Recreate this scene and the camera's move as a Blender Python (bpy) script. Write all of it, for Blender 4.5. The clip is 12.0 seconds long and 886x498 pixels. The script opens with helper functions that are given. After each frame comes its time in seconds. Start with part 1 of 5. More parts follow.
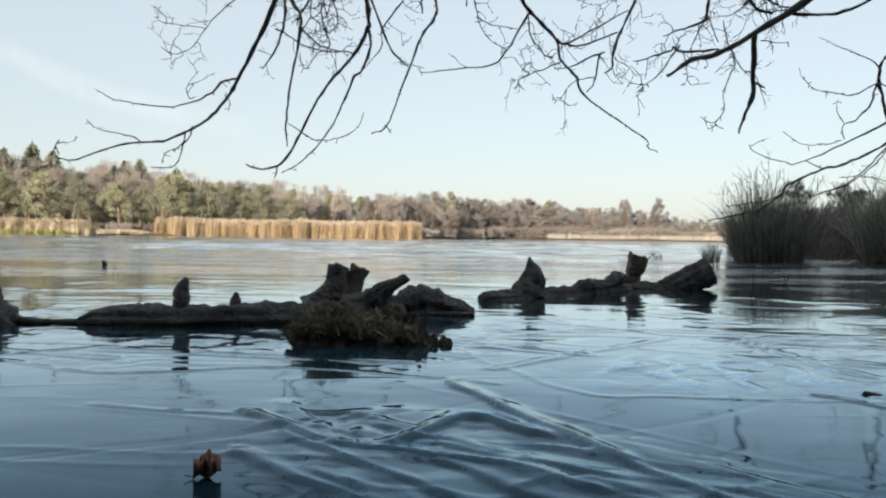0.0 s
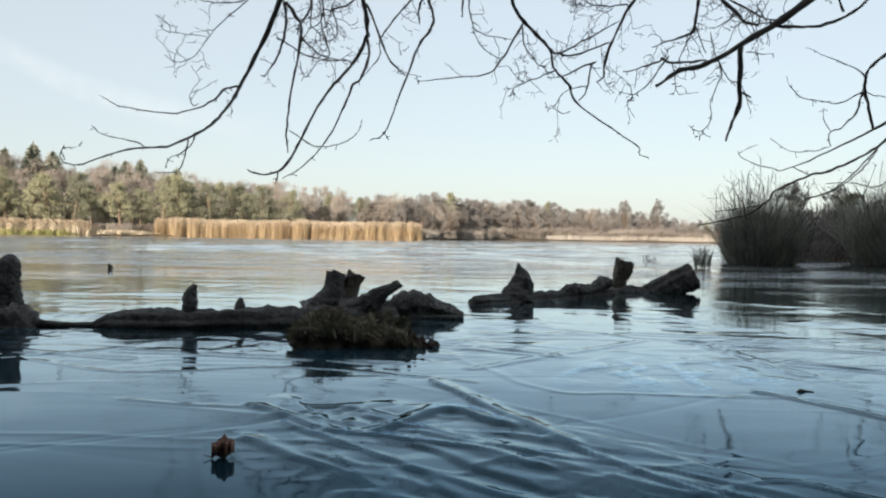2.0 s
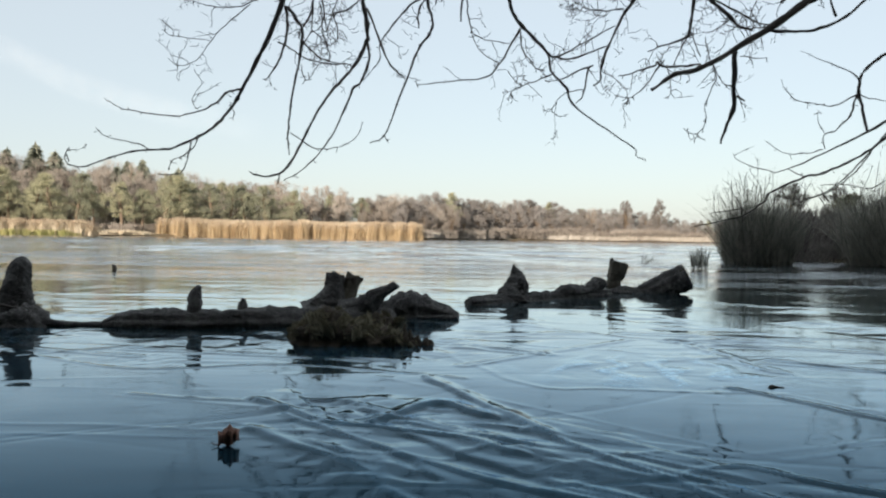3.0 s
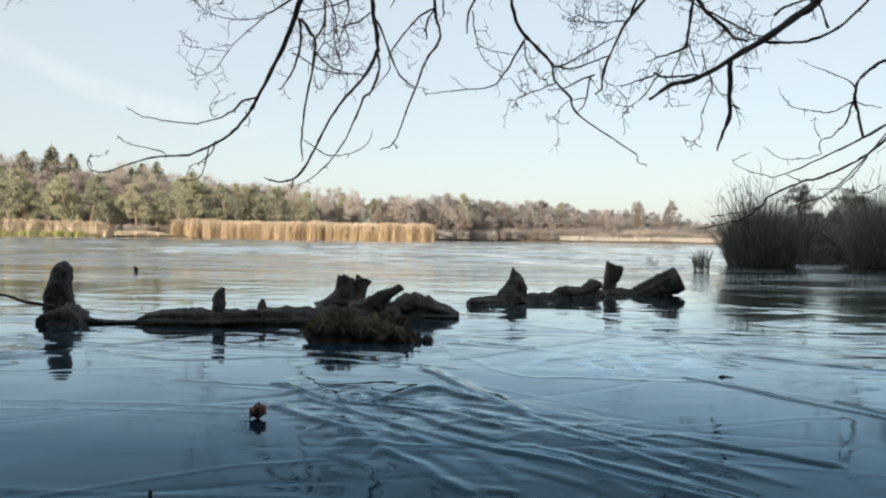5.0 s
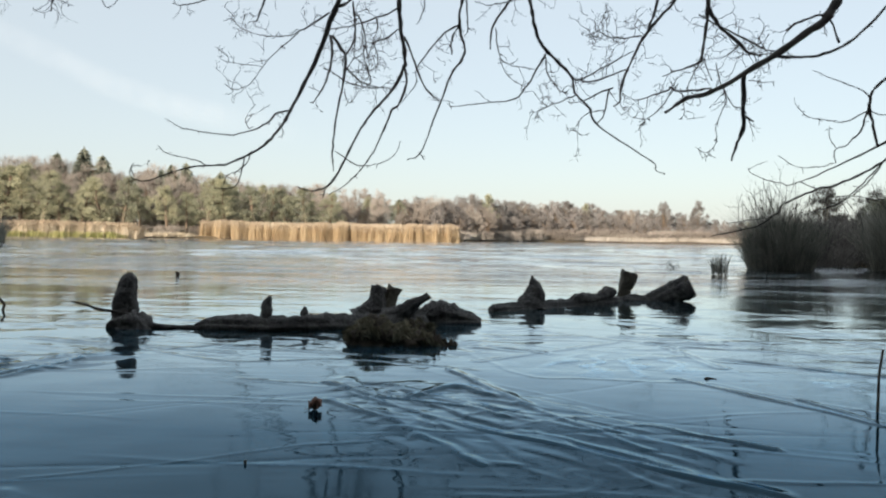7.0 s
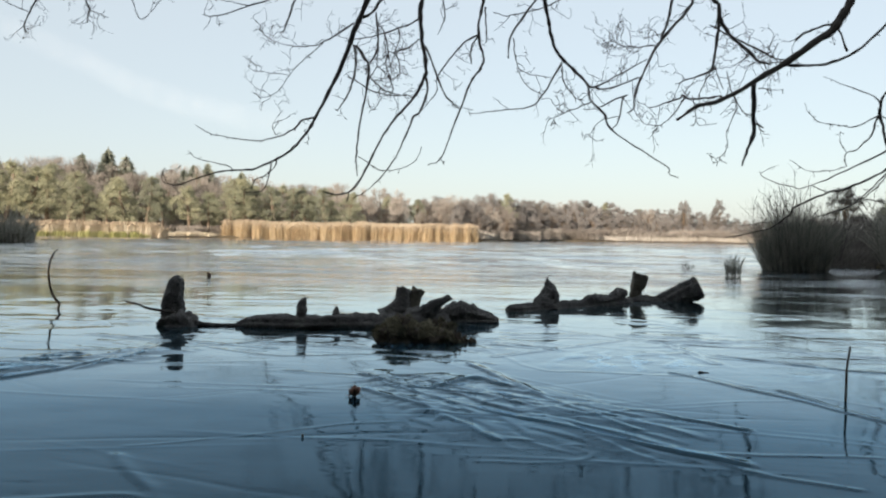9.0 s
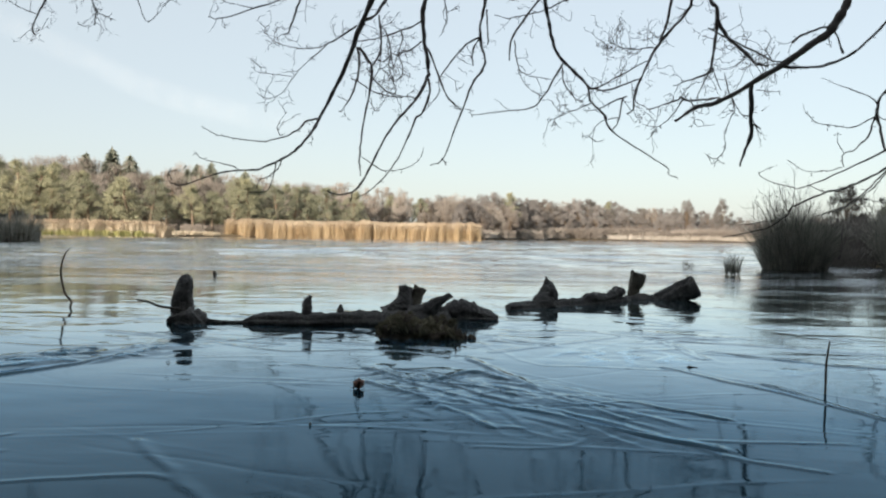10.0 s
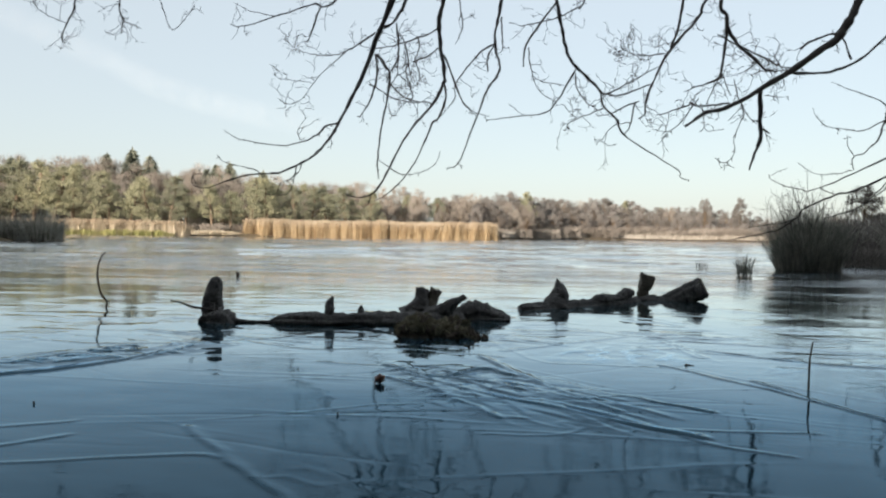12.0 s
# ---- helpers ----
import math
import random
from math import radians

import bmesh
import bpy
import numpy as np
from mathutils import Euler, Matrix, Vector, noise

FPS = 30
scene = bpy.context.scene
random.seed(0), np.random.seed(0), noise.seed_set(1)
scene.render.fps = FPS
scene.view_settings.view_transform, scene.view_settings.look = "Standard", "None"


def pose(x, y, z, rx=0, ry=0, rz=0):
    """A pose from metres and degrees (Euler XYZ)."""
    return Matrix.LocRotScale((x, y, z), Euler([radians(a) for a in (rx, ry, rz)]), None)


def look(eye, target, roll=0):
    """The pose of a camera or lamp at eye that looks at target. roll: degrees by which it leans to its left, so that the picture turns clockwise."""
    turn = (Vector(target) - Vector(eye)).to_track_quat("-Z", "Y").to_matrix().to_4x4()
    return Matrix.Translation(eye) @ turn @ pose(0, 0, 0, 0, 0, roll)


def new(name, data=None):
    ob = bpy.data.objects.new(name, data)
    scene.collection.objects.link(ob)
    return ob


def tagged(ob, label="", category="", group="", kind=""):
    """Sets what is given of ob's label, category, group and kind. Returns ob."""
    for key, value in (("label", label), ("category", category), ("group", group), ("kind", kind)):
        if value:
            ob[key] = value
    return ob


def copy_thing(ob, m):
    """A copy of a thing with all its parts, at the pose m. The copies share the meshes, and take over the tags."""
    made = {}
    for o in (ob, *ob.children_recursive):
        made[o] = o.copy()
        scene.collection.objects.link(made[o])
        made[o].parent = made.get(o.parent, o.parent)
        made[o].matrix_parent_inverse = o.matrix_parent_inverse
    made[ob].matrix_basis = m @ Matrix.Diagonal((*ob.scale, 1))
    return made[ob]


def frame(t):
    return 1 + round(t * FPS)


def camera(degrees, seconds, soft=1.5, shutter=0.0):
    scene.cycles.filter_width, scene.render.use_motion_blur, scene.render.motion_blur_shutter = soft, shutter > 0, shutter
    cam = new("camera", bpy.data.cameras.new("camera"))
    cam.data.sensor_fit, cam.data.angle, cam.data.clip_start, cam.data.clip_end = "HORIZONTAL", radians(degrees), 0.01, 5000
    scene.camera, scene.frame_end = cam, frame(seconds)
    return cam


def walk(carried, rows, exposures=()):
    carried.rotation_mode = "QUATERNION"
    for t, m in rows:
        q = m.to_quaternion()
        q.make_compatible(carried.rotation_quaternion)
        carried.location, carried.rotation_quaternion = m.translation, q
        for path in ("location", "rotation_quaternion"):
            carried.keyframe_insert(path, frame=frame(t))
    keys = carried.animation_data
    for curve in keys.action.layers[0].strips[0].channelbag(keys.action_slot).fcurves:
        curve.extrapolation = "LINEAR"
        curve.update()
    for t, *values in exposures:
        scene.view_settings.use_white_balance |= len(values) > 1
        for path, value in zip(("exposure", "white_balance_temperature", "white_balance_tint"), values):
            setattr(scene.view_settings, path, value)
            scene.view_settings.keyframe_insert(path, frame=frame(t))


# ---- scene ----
cam = camera(60.0, 12.0, soft=2.2)
PATH = [
    (0, (0.431, 0.095, 0.464), (0.424, 2.095, 0.431), 0.8),
    (0.5, (0.443, 0.019, 0.474), (0.437, 2.018, 0.441), 0.9),
    (1, (0.455, -0.044, 0.482), (0.449, 1.955, 0.449), 0.9),
    (1.5, (0.473, -0.134, 0.499), (0.467, 1.866, 0.467), 0.9),
    (2, (0.488, -0.209, 0.514), (0.481, 1.791, 0.483), 0.9),
    (2.5, (0.511, -0.295, 0.527), (0.502, 1.705, 0.495), 0.9),
    (3, (0.525, -0.371, 0.531), (0.514, 1.628, 0.5), 0.9),
    (5, (0.601, -0.82, 0.571), (0.559, 1.179, 0.541), 0.9),
    (5.5, (0.617, -0.959, 0.591), (0.559, 1.04, 0.561), 0.9),
    (6, (0.62, -1.083, 0.614), (0.542, 0.915, 0.584), 0.9),
    (6.5, (0.618, -1.233, 0.648), (0.523, 0.764, 0.617), 0.9),
    (7, (0.622, -1.363, 0.669), (0.515, 0.634, 0.639), 0.9),
    (9, (0.635, -1.834, 0.721), (0.479, 0.16, 0.688), 0.9),
    (9.5, (0.653, -1.926, 0.727), (0.492, 0.068, 0.693), 0.9),
    (10, (0.667, -2.019, 0.73), (0.503, -0.026, 0.694), 0.9),
    (10.5, (0.685, -2.124, 0.732), (0.516, -0.131, 0.695), 0.9),
    (11, (0.699, -2.224, 0.739), (0.521, -0.232, 0.702), 0.9),
    (11.5, (0.709, -2.308, 0.756), (0.517, -0.317, 0.718), 0.9),
    (12, (0.711, -2.369, 0.779), (0.504, -0.38, 0.74), 0.9),
]
walk(cam, [(t, look(eye, aim, roll)) for t, eye, aim, roll in PATH])

# ---- daylight: a low winter sun behind the camera, clear sky ----
SUN_HEIGHT, SUN_TURN = radians(13), radians(205)   # compass turn from north (+y), clockwise
sun_way = Vector((math.sin(SUN_TURN) * math.cos(SUN_HEIGHT), math.cos(SUN_TURN) * math.cos(SUN_HEIGHT), math.sin(SUN_HEIGHT)))
world = bpy.data.worlds.new("sky")
scene.world = world
world.use_nodes = True
wn = world.node_tree
sky = wn.nodes.new("ShaderNodeTexSky")
sky.sky_type, sky.sun_disc = "NISHITA", False
sky.sun_elevation, sky.sun_rotation = SUN_HEIGHT, SUN_TURN
sky.air_density, sky.dust_density, sky.ozone_density = 1.0, 1.2, 1.5
haze = wn.nodes.new("ShaderNodeMix")               # thin high haze evens out the clear sky
haze.data_type = "RGBA"
haze.inputs["Factor"].default_value = 0.74
haze.inputs["B"].default_value = (3.32, 3.58, 3.70, 1)
wn.links.new(sky.outputs[0], haze.inputs["A"])
wn.links.new(haze.outputs["Result"], wn.nodes["Background"].inputs[0])
wn.nodes["Background"].inputs[1].default_value = 0.125
sun = new("sun", bpy.data.lights.new("sun", "SUN"))
sun.data.energy, sun.data.angle, sun.data.color = 5.0, radians(0.6), (1.0, 0.90, 0.78)
sun.matrix_world = look(sun_way * 300, (0, 0, 0))
scene.view_settings.exposure = 0.85


# ---- materials ----
def nodes(name):
    m = bpy.data.materials.new(name)
    m.use_nodes = True
    nt = m.node_tree
    return m, nt, nt.nodes["Principled BSDF"]


def noise_tex(nt, coord, scale, detail=6, rough=0.6, stretch=(1, 1, 1), distortion=0.0):
    mp = nt.nodes.new("ShaderNodeMapping")
    mp.inputs["Scale"].default_value = stretch
    nt.links.new(coord, mp.inputs[0])
    n = nt.nodes.new("ShaderNodeTexNoise")
    n.inputs["Scale"].default_value, n.inputs["Detail"].default_value = scale, detail
    n.inputs["Roughness"].default_value, n.inputs["Distortion"].default_value = rough, distortion
    nt.links.new(mp.outputs[0], n.inputs["Vector"])
    return n.outputs["Fac"]


def ramp(nt, fac, stops):
    r = nt.nodes.new("ShaderNodeValToRGB")
    el = r.color_ramp.elements
    while len(el) < len(stops):
        el.new(0.5)
    for e, (p, c) in zip(el, stops):
        e.position = p
        e.color = (*c, 1) if len(c) == 3 else c
    nt.links.new(fac, r.inputs[0])
    return r.outputs[0]


def grey(v):
    return (v, v, v)


def surface(name, stops, scale, rough=0.8, bump=0.3, bump_scale=None, bump_dist=0.02, stretch=(1, 1, 1), island=0.0, each=None, through_light=0.0):
    """A rough natural surface: two scales of noise in its colour, a fine relief, and, where asked, a change from piece to piece
    (island), from thing to thing (each), and thin leaves that let light through."""
    m, nt, p = nodes(name)
    co = nt.nodes.new("ShaderNodeTexCoord").outputs["Object"]
    big = noise_tex(nt, co, scale, 4, 0.6, stretch)
    fine = noise_tex(nt, co, bump_scale or scale * 7, 6, 0.65, stretch)
    mix = nt.nodes.new("ShaderNodeMath")
    mix.operation = "MULTIPLY_ADD"
    nt.links.new(fine, mix.inputs[0])
    mix.inputs[1].default_value = 0.45
    add = nt.nodes.new("ShaderNodeMath")
    add.operation = "MULTIPLY"
    nt.links.new(big, add.inputs[0])
    add.inputs[1].default_value = 0.55
    nt.links.new(add.outputs[0], mix.inputs[2])
    fac = mix.outputs[0]
    if island:
        geo = nt.nodes.new("ShaderNodeNewGeometry").outputs["Random Per Island"]
        obj = nt.nodes.new("ShaderNodeObjectInfo").outputs["Random"]
        for src, much in ((geo, island), (obj, island if each is None else each)):
            s = nt.nodes.new("ShaderNodeMath")
            s.operation = "MULTIPLY_ADD"
            nt.links.new(src, s.inputs[0])
            s.inputs[1].default_value = much
            o = nt.nodes.new("ShaderNodeMath")
            o.operation = "SUBTRACT"
            nt.links.new(fac, o.inputs[0])
            o.inputs[1].default_value = much / 2
            nt.links.new(o.outputs[0], s.inputs[2])
            fac = s.outputs[0]
    colour = ramp(nt, fac, stops)
    nt.links.new(colour, p.inputs["Base Color"])
    p.inputs["Roughness"].default_value = rough
    if through_light:
        thin = nt.nodes.new("ShaderNodeBsdfTranslucent")
        nt.links.new(colour, thin.inputs["Color"])
        both = nt.nodes.new("ShaderNodeMixShader")
        both.inputs[0].default_value = through_light
        nt.links.new(p.outputs[0], both.inputs[1])
        nt.links.new(thin.outputs[0], both.inputs[2])
        nt.links.new(both.outputs[0], nt.nodes["Material Output"].inputs[0])
    p.inputs["Specular IOR Level"].default_value = 0.25
    if bump:
        b = nt.nodes.new("ShaderNodeBump")
        b.inputs["Strength"].default_value, b.inputs["Distance"].default_value = bump, bump_dist
        nt.links.new(fine, b.inputs["Height"])
        nt.links.new(b.outputs[0], p.inputs["Normal"])
    return m


bark_wet = surface("wet_dark_wood", [(0.3, (0.030, 0.030, 0.031)), (0.5, (0.085, 0.082, 0.080)), (0.72, (0.21, 0.205, 0.20))], 7, 0.55, 1.0, 45, 0.035)
wood_cut = surface("weathered_cut_wood", [(0.3, (0.05, 0.045, 0.035)), (0.7, (0.17, 0.155, 0.125))], 9, 0.75, 0.8, 60, 0.015)
moss = surface("dull_moss", [(0.3, (0.15, 0.138, 0.10)), (0.55, (0.32, 0.295, 0.215)), (0.8, (0.55, 0.52, 0.41))], 8, 0.9, 0.5, 60, 0.01, island=0.5)
peat = surface("wet_peat", [(0.3, (0.025, 0.02, 0.015)), (0.7, (0.095, 0.075, 0.055))], 9, 0.75, 1.0, 40, 0.03)
twig_bark = surface("dark_twig_bark", [(0.3, (0.028, 0.024, 0.023)), (0.7, (0.085, 0.074, 0.068))], 6, 0.75, 0.5, 60, 0.005)
sedge = surface("dark_sedge_blades", [(0.25, (0.115, 0.118, 0.105)), (0.5, (0.265, 0.26, 0.22)), (0.8, (0.50, 0.475, 0.41))], 3, 0.7, 0, island=0.5, each=0.2, through_light=0.3)
reed = surface("dry_reed", [(0.2, (0.25, 0.16, 0.085)), (0.5, (0.455, 0.335, 0.195)), (0.85, (0.61, 0.485, 0.32))], 0.22, 0.8, 0, 0.9, island=0.35, each=0.12, through_light=0.12)
reed_plume = surface("reed_plumes", [(0.2, (0.38, 0.29, 0.20)), (0.8, (0.56, 0.46, 0.34))], 0.4, 0.9, 0, 2.0, island=0.4, through_light=0.1)
frosted_grass = surface("frosted_grass", [(0.2, (0.30, 0.26, 0.21)), (0.5, (0.45, 0.40, 0.34)), (0.85, (0.58, 0.53, 0.46))], 0.3, 0.85, 0, 2.0, island=0.3, through_light=0.1)
pale_grass = surface("bleached_grass", [(0.2, (0.42, 0.34, 0.23)), (0.5, (0.58, 0.49, 0.36)), (0.85, (0.70, 0.62, 0.49))], 0.3, 0.85, 0, 1.2, island=0.2, each=0.15, through_light=0.1)
green_grass = surface("marsh_grass", [(0.2, (0.14, 0.15, 0.04)), (0.5, (0.30, 0.29, 0.11)), (0.85, (0.52, 0.45, 0.22))], 0.25, 0.85, 0, 1.2, island=0.3, each=0.2, through_light=0.1)
# needle and twig colours are lifted and greyed to paint in distance haze
pine_needles = surface("pine_needles", [(0.2, (0.15, 0.158, 0.118)), (0.5, (0.265, 0.263, 0.175)), (0.8, (0.40, 0.38, 0.24))], 0.5, 0.8, 0, 1.6, island=0.2, each=0.42, through_light=0.1)
spruce_needles = surface("spruce_needles", [(0.2, (0.15, 0.16, 0.13)), (0.5, (0.235, 0.245, 0.19)), (0.8, (0.34, 0.345, 0.26))], 0.5, 0.8, 0, 3.0, island=0.25, each=0.2, through_light=0.1)
bare_twigs = surface("bare_winter_twigs", [(0.2, (0.195, 0.165, 0.138)), (0.5, (0.29, 0.25, 0.212)), (0.8, (0.40, 0.35, 0.30))], 0.35, 0.85, 0, 1.5, island=0.12, each=0.5, through_light=0.08)
pale_twigs = surface("pale_birch_twigs", [(0.2, (0.125, 0.112, 0.102)), (0.5, (0.195, 0.176, 0.16)), (0.8, (0.28, 0.255, 0.235))], 0.35, 0.85, 0, 1.5, island=0.12, each=0.5, through_light=0.08)
trunk_bark = surface("trunk_bark", [(0.3, (0.09, 0.065, 0.045)), (0.7, (0.26, 0.19, 0.13))], 2, 0.85, 0.5, 14, 0.03, (1, 1, 0.25))
earth = surface("leaf_litter_ground", [(0.3, (0.06, 0.045, 0.028)), (0.55, (0.16, 0.12, 0.07)), (0.75, (0.30, 0.24, 0.14))], 0.35, 0.95, 0.6, 4, 0.1)
leaf_brown = surface("dry_oak_leaf", [(0.3, (0.12, 0.06, 0.045)), (0.7, (0.31, 0.175, 0.13))], 25, 0.6, 0.4, 160, 0.003)
straw = surface("dead_stem", [(0.3, (0.03, 0.024, 0.018)), (0.7, (0.09, 0.07, 0.05))], 12, 0.7, 0.3, 80, 0.003)


def ice_material():
    """Black ice: a dark clear sheet, glassy by the bank and rippled further out, with frost, slush and refrozen cracks."""
    m, nt, p = nodes("black_ice")
    co = nt.nodes.new("ShaderNodeTexCoord").outputs["Object"]
    split = nt.nodes.new("ShaderNodeSeparateXYZ")
    nt.links.new(co, split.inputs[0])
    out = nt.nodes.new("ShaderNodeMapRange")          # rippled ice lies out on the lake
    out.interpolation_type = "SMOOTHSTEP"
    nt.links.new(split.outputs["Y"], out.inputs["Value"])
    out.inputs["From Min"].default_value, out.inputs["From Max"].default_value = 5.0, 17.0
    thick = nt.nodes.new("ShaderNodeMapRange")        # reflection strength set by hand: weaker near the bank, stronger further out
    nt.links.new(split.outputs["Y"], thick.inputs["Value"])
    thick.inputs["From Min"].default_value, thick.inputs["From Max"].default_value = 1.2, 4.0
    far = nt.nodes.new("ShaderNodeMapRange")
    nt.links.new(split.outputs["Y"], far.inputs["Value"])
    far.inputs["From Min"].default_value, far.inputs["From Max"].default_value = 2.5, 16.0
    broad = noise_tex(nt, co, 0.19, 7, 0.7, (0.25, 1, 1), 0.6)
    patches = noise_tex(nt, co, 0.85, 6, 0.64, (0.25, 1, 1), 0.6)
    streak = noise_tex(nt, co, 1.5, 7, 0.62, (0.45, 1.3, 1), 1.4)
    wave = noise_tex(nt, co, 0.9, 5, 0.55, (0.35, 1, 1), 0.8)
    fine = noise_tex(nt, co, 34, 5, 0.6, (1, 1, 1), 0.3)

    def op(kind, a, c, d=None):
        n = nt.nodes.new("ShaderNodeMath")
        n.operation = kind
        n.use_clamp = kind == "ADD"
        for slot, val in zip(n.inputs, (a, c, d)):
            if val is None:
                continue
            if isinstance(val, (int, float)):
                slot.default_value = val
            else:
                nt.links.new(val, slot)
        return n.outputs[0]

    attr = nt.nodes.new("ShaderNodeAttribute")
    attr.attribute_name = "frost"
    rime_glint = op("MULTIPLY", ramp(nt, patches, [(0.40, grey(0)), (0.58, grey(1))]), ramp(nt, streak, [(0.42, grey(0)), (0.62, grey(1))]))
    calm = ramp(nt, op("MULTIPLY_ADD", broad, 0.5, op("MULTIPLY", patches, 0.5)), [(0.475, grey(0)), (0.525, grey(1))])
    rough_part = op("SUBTRACT", 1.0, calm)
    rime_glint = op("MULTIPLY", op("MULTIPLY", rime_glint, op("MULTIPLY_ADD", rough_part, 0.8, 0.2)), op("MULTIPLY_ADD", out.outputs[0], 0.5, 0.09))
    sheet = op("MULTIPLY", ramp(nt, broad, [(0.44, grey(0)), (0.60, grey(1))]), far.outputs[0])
    rime_glint = op("MAXIMUM", rime_glint, op("MULTIPLY", sheet, 0.22))
    seam = op("MAXIMUM", ramp(nt, wave, [(0.482, grey(0)), (0.5, grey(1)), (0.518, grey(0))]), ramp(nt, streak, [(0.535, grey(0)), (0.55, grey(0.8)), (0.565, grey(0))]))
    rime_glint = op("MAXIMUM", rime_glint, op("MULTIPLY", seam, op("MULTIPLY_ADD", thick.outputs[0], 0.45, 0.03)))
    crust = op("MULTIPLY", attr.outputs["Fac"], ramp(nt, fine, [(0.3, grey(0.35)), (0.7, grey(1))]))
    frost = op("ADD", op("MULTIPLY", rime_glint, 0.9), crust)
    # the white end serves frost and the glints painted on ridge crests
    nt.links.new(ramp(nt, frost, [(0.0, (0.019, 0.028, 0.031)), (0.35, (0.07, 0.105, 0.13)), (1.0, (0.80, 0.85, 0.88))]), p.inputs["Base Color"])
    rough = op("MULTIPLY_ADD", frost, 0.10, ramp(nt, patches, [(0.40, grey(0.008)), (0.64, grey(0.03))]))
    nt.links.new(rough, p.inputs["Roughness"])
    p.inputs["IOR"].default_value = 1.31
    nt.links.new(op("MULTIPLY_ADD", thick.outputs[0], 0.30, 0.20), p.inputs["Specular IOR Level"])
    # the coat is the upper face over blue ice; near-bank tint paints in reflected sky blue
    nt.links.new(op("MULTIPLY_ADD", thick.outputs[0], 0.262, 1.066), p.inputs["Coat IOR"])
    p.inputs["Coat Weight"].default_value = 0.95
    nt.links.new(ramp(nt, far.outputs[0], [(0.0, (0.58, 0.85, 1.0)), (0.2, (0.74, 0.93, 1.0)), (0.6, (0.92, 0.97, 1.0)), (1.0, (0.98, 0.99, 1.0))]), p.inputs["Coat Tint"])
    nt.links.new(rough, p.inputs["Coat Roughness"])
    ripple = noise_tex(nt, co, 3.2, 4, 0.5, (0.32, 1, 1), 0.6)
    b = nt.nodes.new("ShaderNodeBump")
    b.inputs["Distance"].default_value = 0.17
    nt.links.new(op("MULTIPLY_ADD", op("MULTIPLY", out.outputs[0], op("MULTIPLY_ADD", rough_part, 0.88, 0.12)), 1.0, 0.02), b.inputs["Strength"])
    nt.links.new(op("MULTIPLY_ADD", ripple, 0.32, op("MULTIPLY_ADD", ramp(nt, streak, [(0.40, grey(0.4)), (0.60, grey(0.6))]), 0.35, ramp(nt, wave, [(0.41, grey(0.41)), (0.46, grey(0.44)), (0.54, grey(0.56)), (0.60, grey(0.6))]))), b.inputs["Height"])
    b2 = nt.nodes.new("ShaderNodeBump")
    b2.inputs["Distance"].default_value = 0.004
    nt.links.new(op("MULTIPLY_ADD", crust, 0.2, 0.03), b2.inputs["Strength"])
    nt.links.new(fine, b2.inputs["Height"])
    nt.links.new(b.outputs[0], b2.inputs["Normal"])
    nt.links.new(b2.outputs[0], p.inputs["Normal"])
    nt.links.new(b2.outputs[0], p.inputs["Coat Normal"])
    return m


ice = ice_material()


# ---- mesh helpers ----
def mesh_object(name, verts, faces, material, parent=None, label="", smooth=False):
    me = bpy.data.meshes.new(name)
    me.from_pydata([tuple(v) for v in verts], [], faces)
    me.materials.append(material)
    if smooth:
        me.polygons.foreach_set("use_smooth", [True] * len(me.polygons))
    me.update()
    ob = new(name, me)
    if parent:
        ob.parent = parent
    if label:
        ob["label"] = label
    return ob


def thing(name, at, label, category, group="", kind=""):
    e = new(name)
    e.location = at
    return tagged(e, label, category, group, kind)


def smooth_path(pts, per=4):
    """A Catmull-Rom line through control points of any dimension."""
    p = [np.array(q, float) for q in pts]
    p = [2 * p[0] - p[1]] + p + [2 * p[-1] - p[-2]]
    out = []
    for i in range(1, len(p) - 2):
        for k in range(per):
            t = k / per
            a, b, c, d = p[i - 1], p[i], p[i + 1], p[i + 2]
            out.append(0.5 * (2 * b + (c - a) * t + (2 * a - 5 * b + 4 * c - d) * t * t + (3 * b - a - 3 * c + d) * t ** 3))
    out.append(p[-2])
    return out


def tube(verts, faces, path, sides=6, cap=True):
    """Adds a tapering tube along rows (x, y, z, radius)."""
    base = len(verts)
    n = len(path)
    ref = np.array((0.31, 0.2, 0.93))
    for i in range(n):
        q = path[i]
        d = path[min(i + 1, n - 1)][:3] - path[max(i - 1, 0)][:3]
        d = d / (np.linalg.norm(d) + 1e-9)
        if abs(d @ ref) > 0.95:
            ref = np.array((0.9, 0.3, 0.1))
        u = np.cross(d, ref)
        u /= np.linalg.norm(u)
        v = np.cross(d, u)
        for k in range(sides):
            a = 2 * math.pi * k / sides
            verts.append(q[:3] + max(q[3], 0.0008) * (u * math.cos(a) + v * math.sin(a)))
    for i in range(n - 1):
        for k in range(sides):
            a, b = base + i * sides + k, base + i * sides + (k + 1) % sides
            faces.append((a, b, b + sides, a + sides))
    if cap:
        faces.append(tuple(base + k for k in range(sides))[::-1])
        faces.append(tuple(base + (n - 1) * sides + k for k in range(sides)))


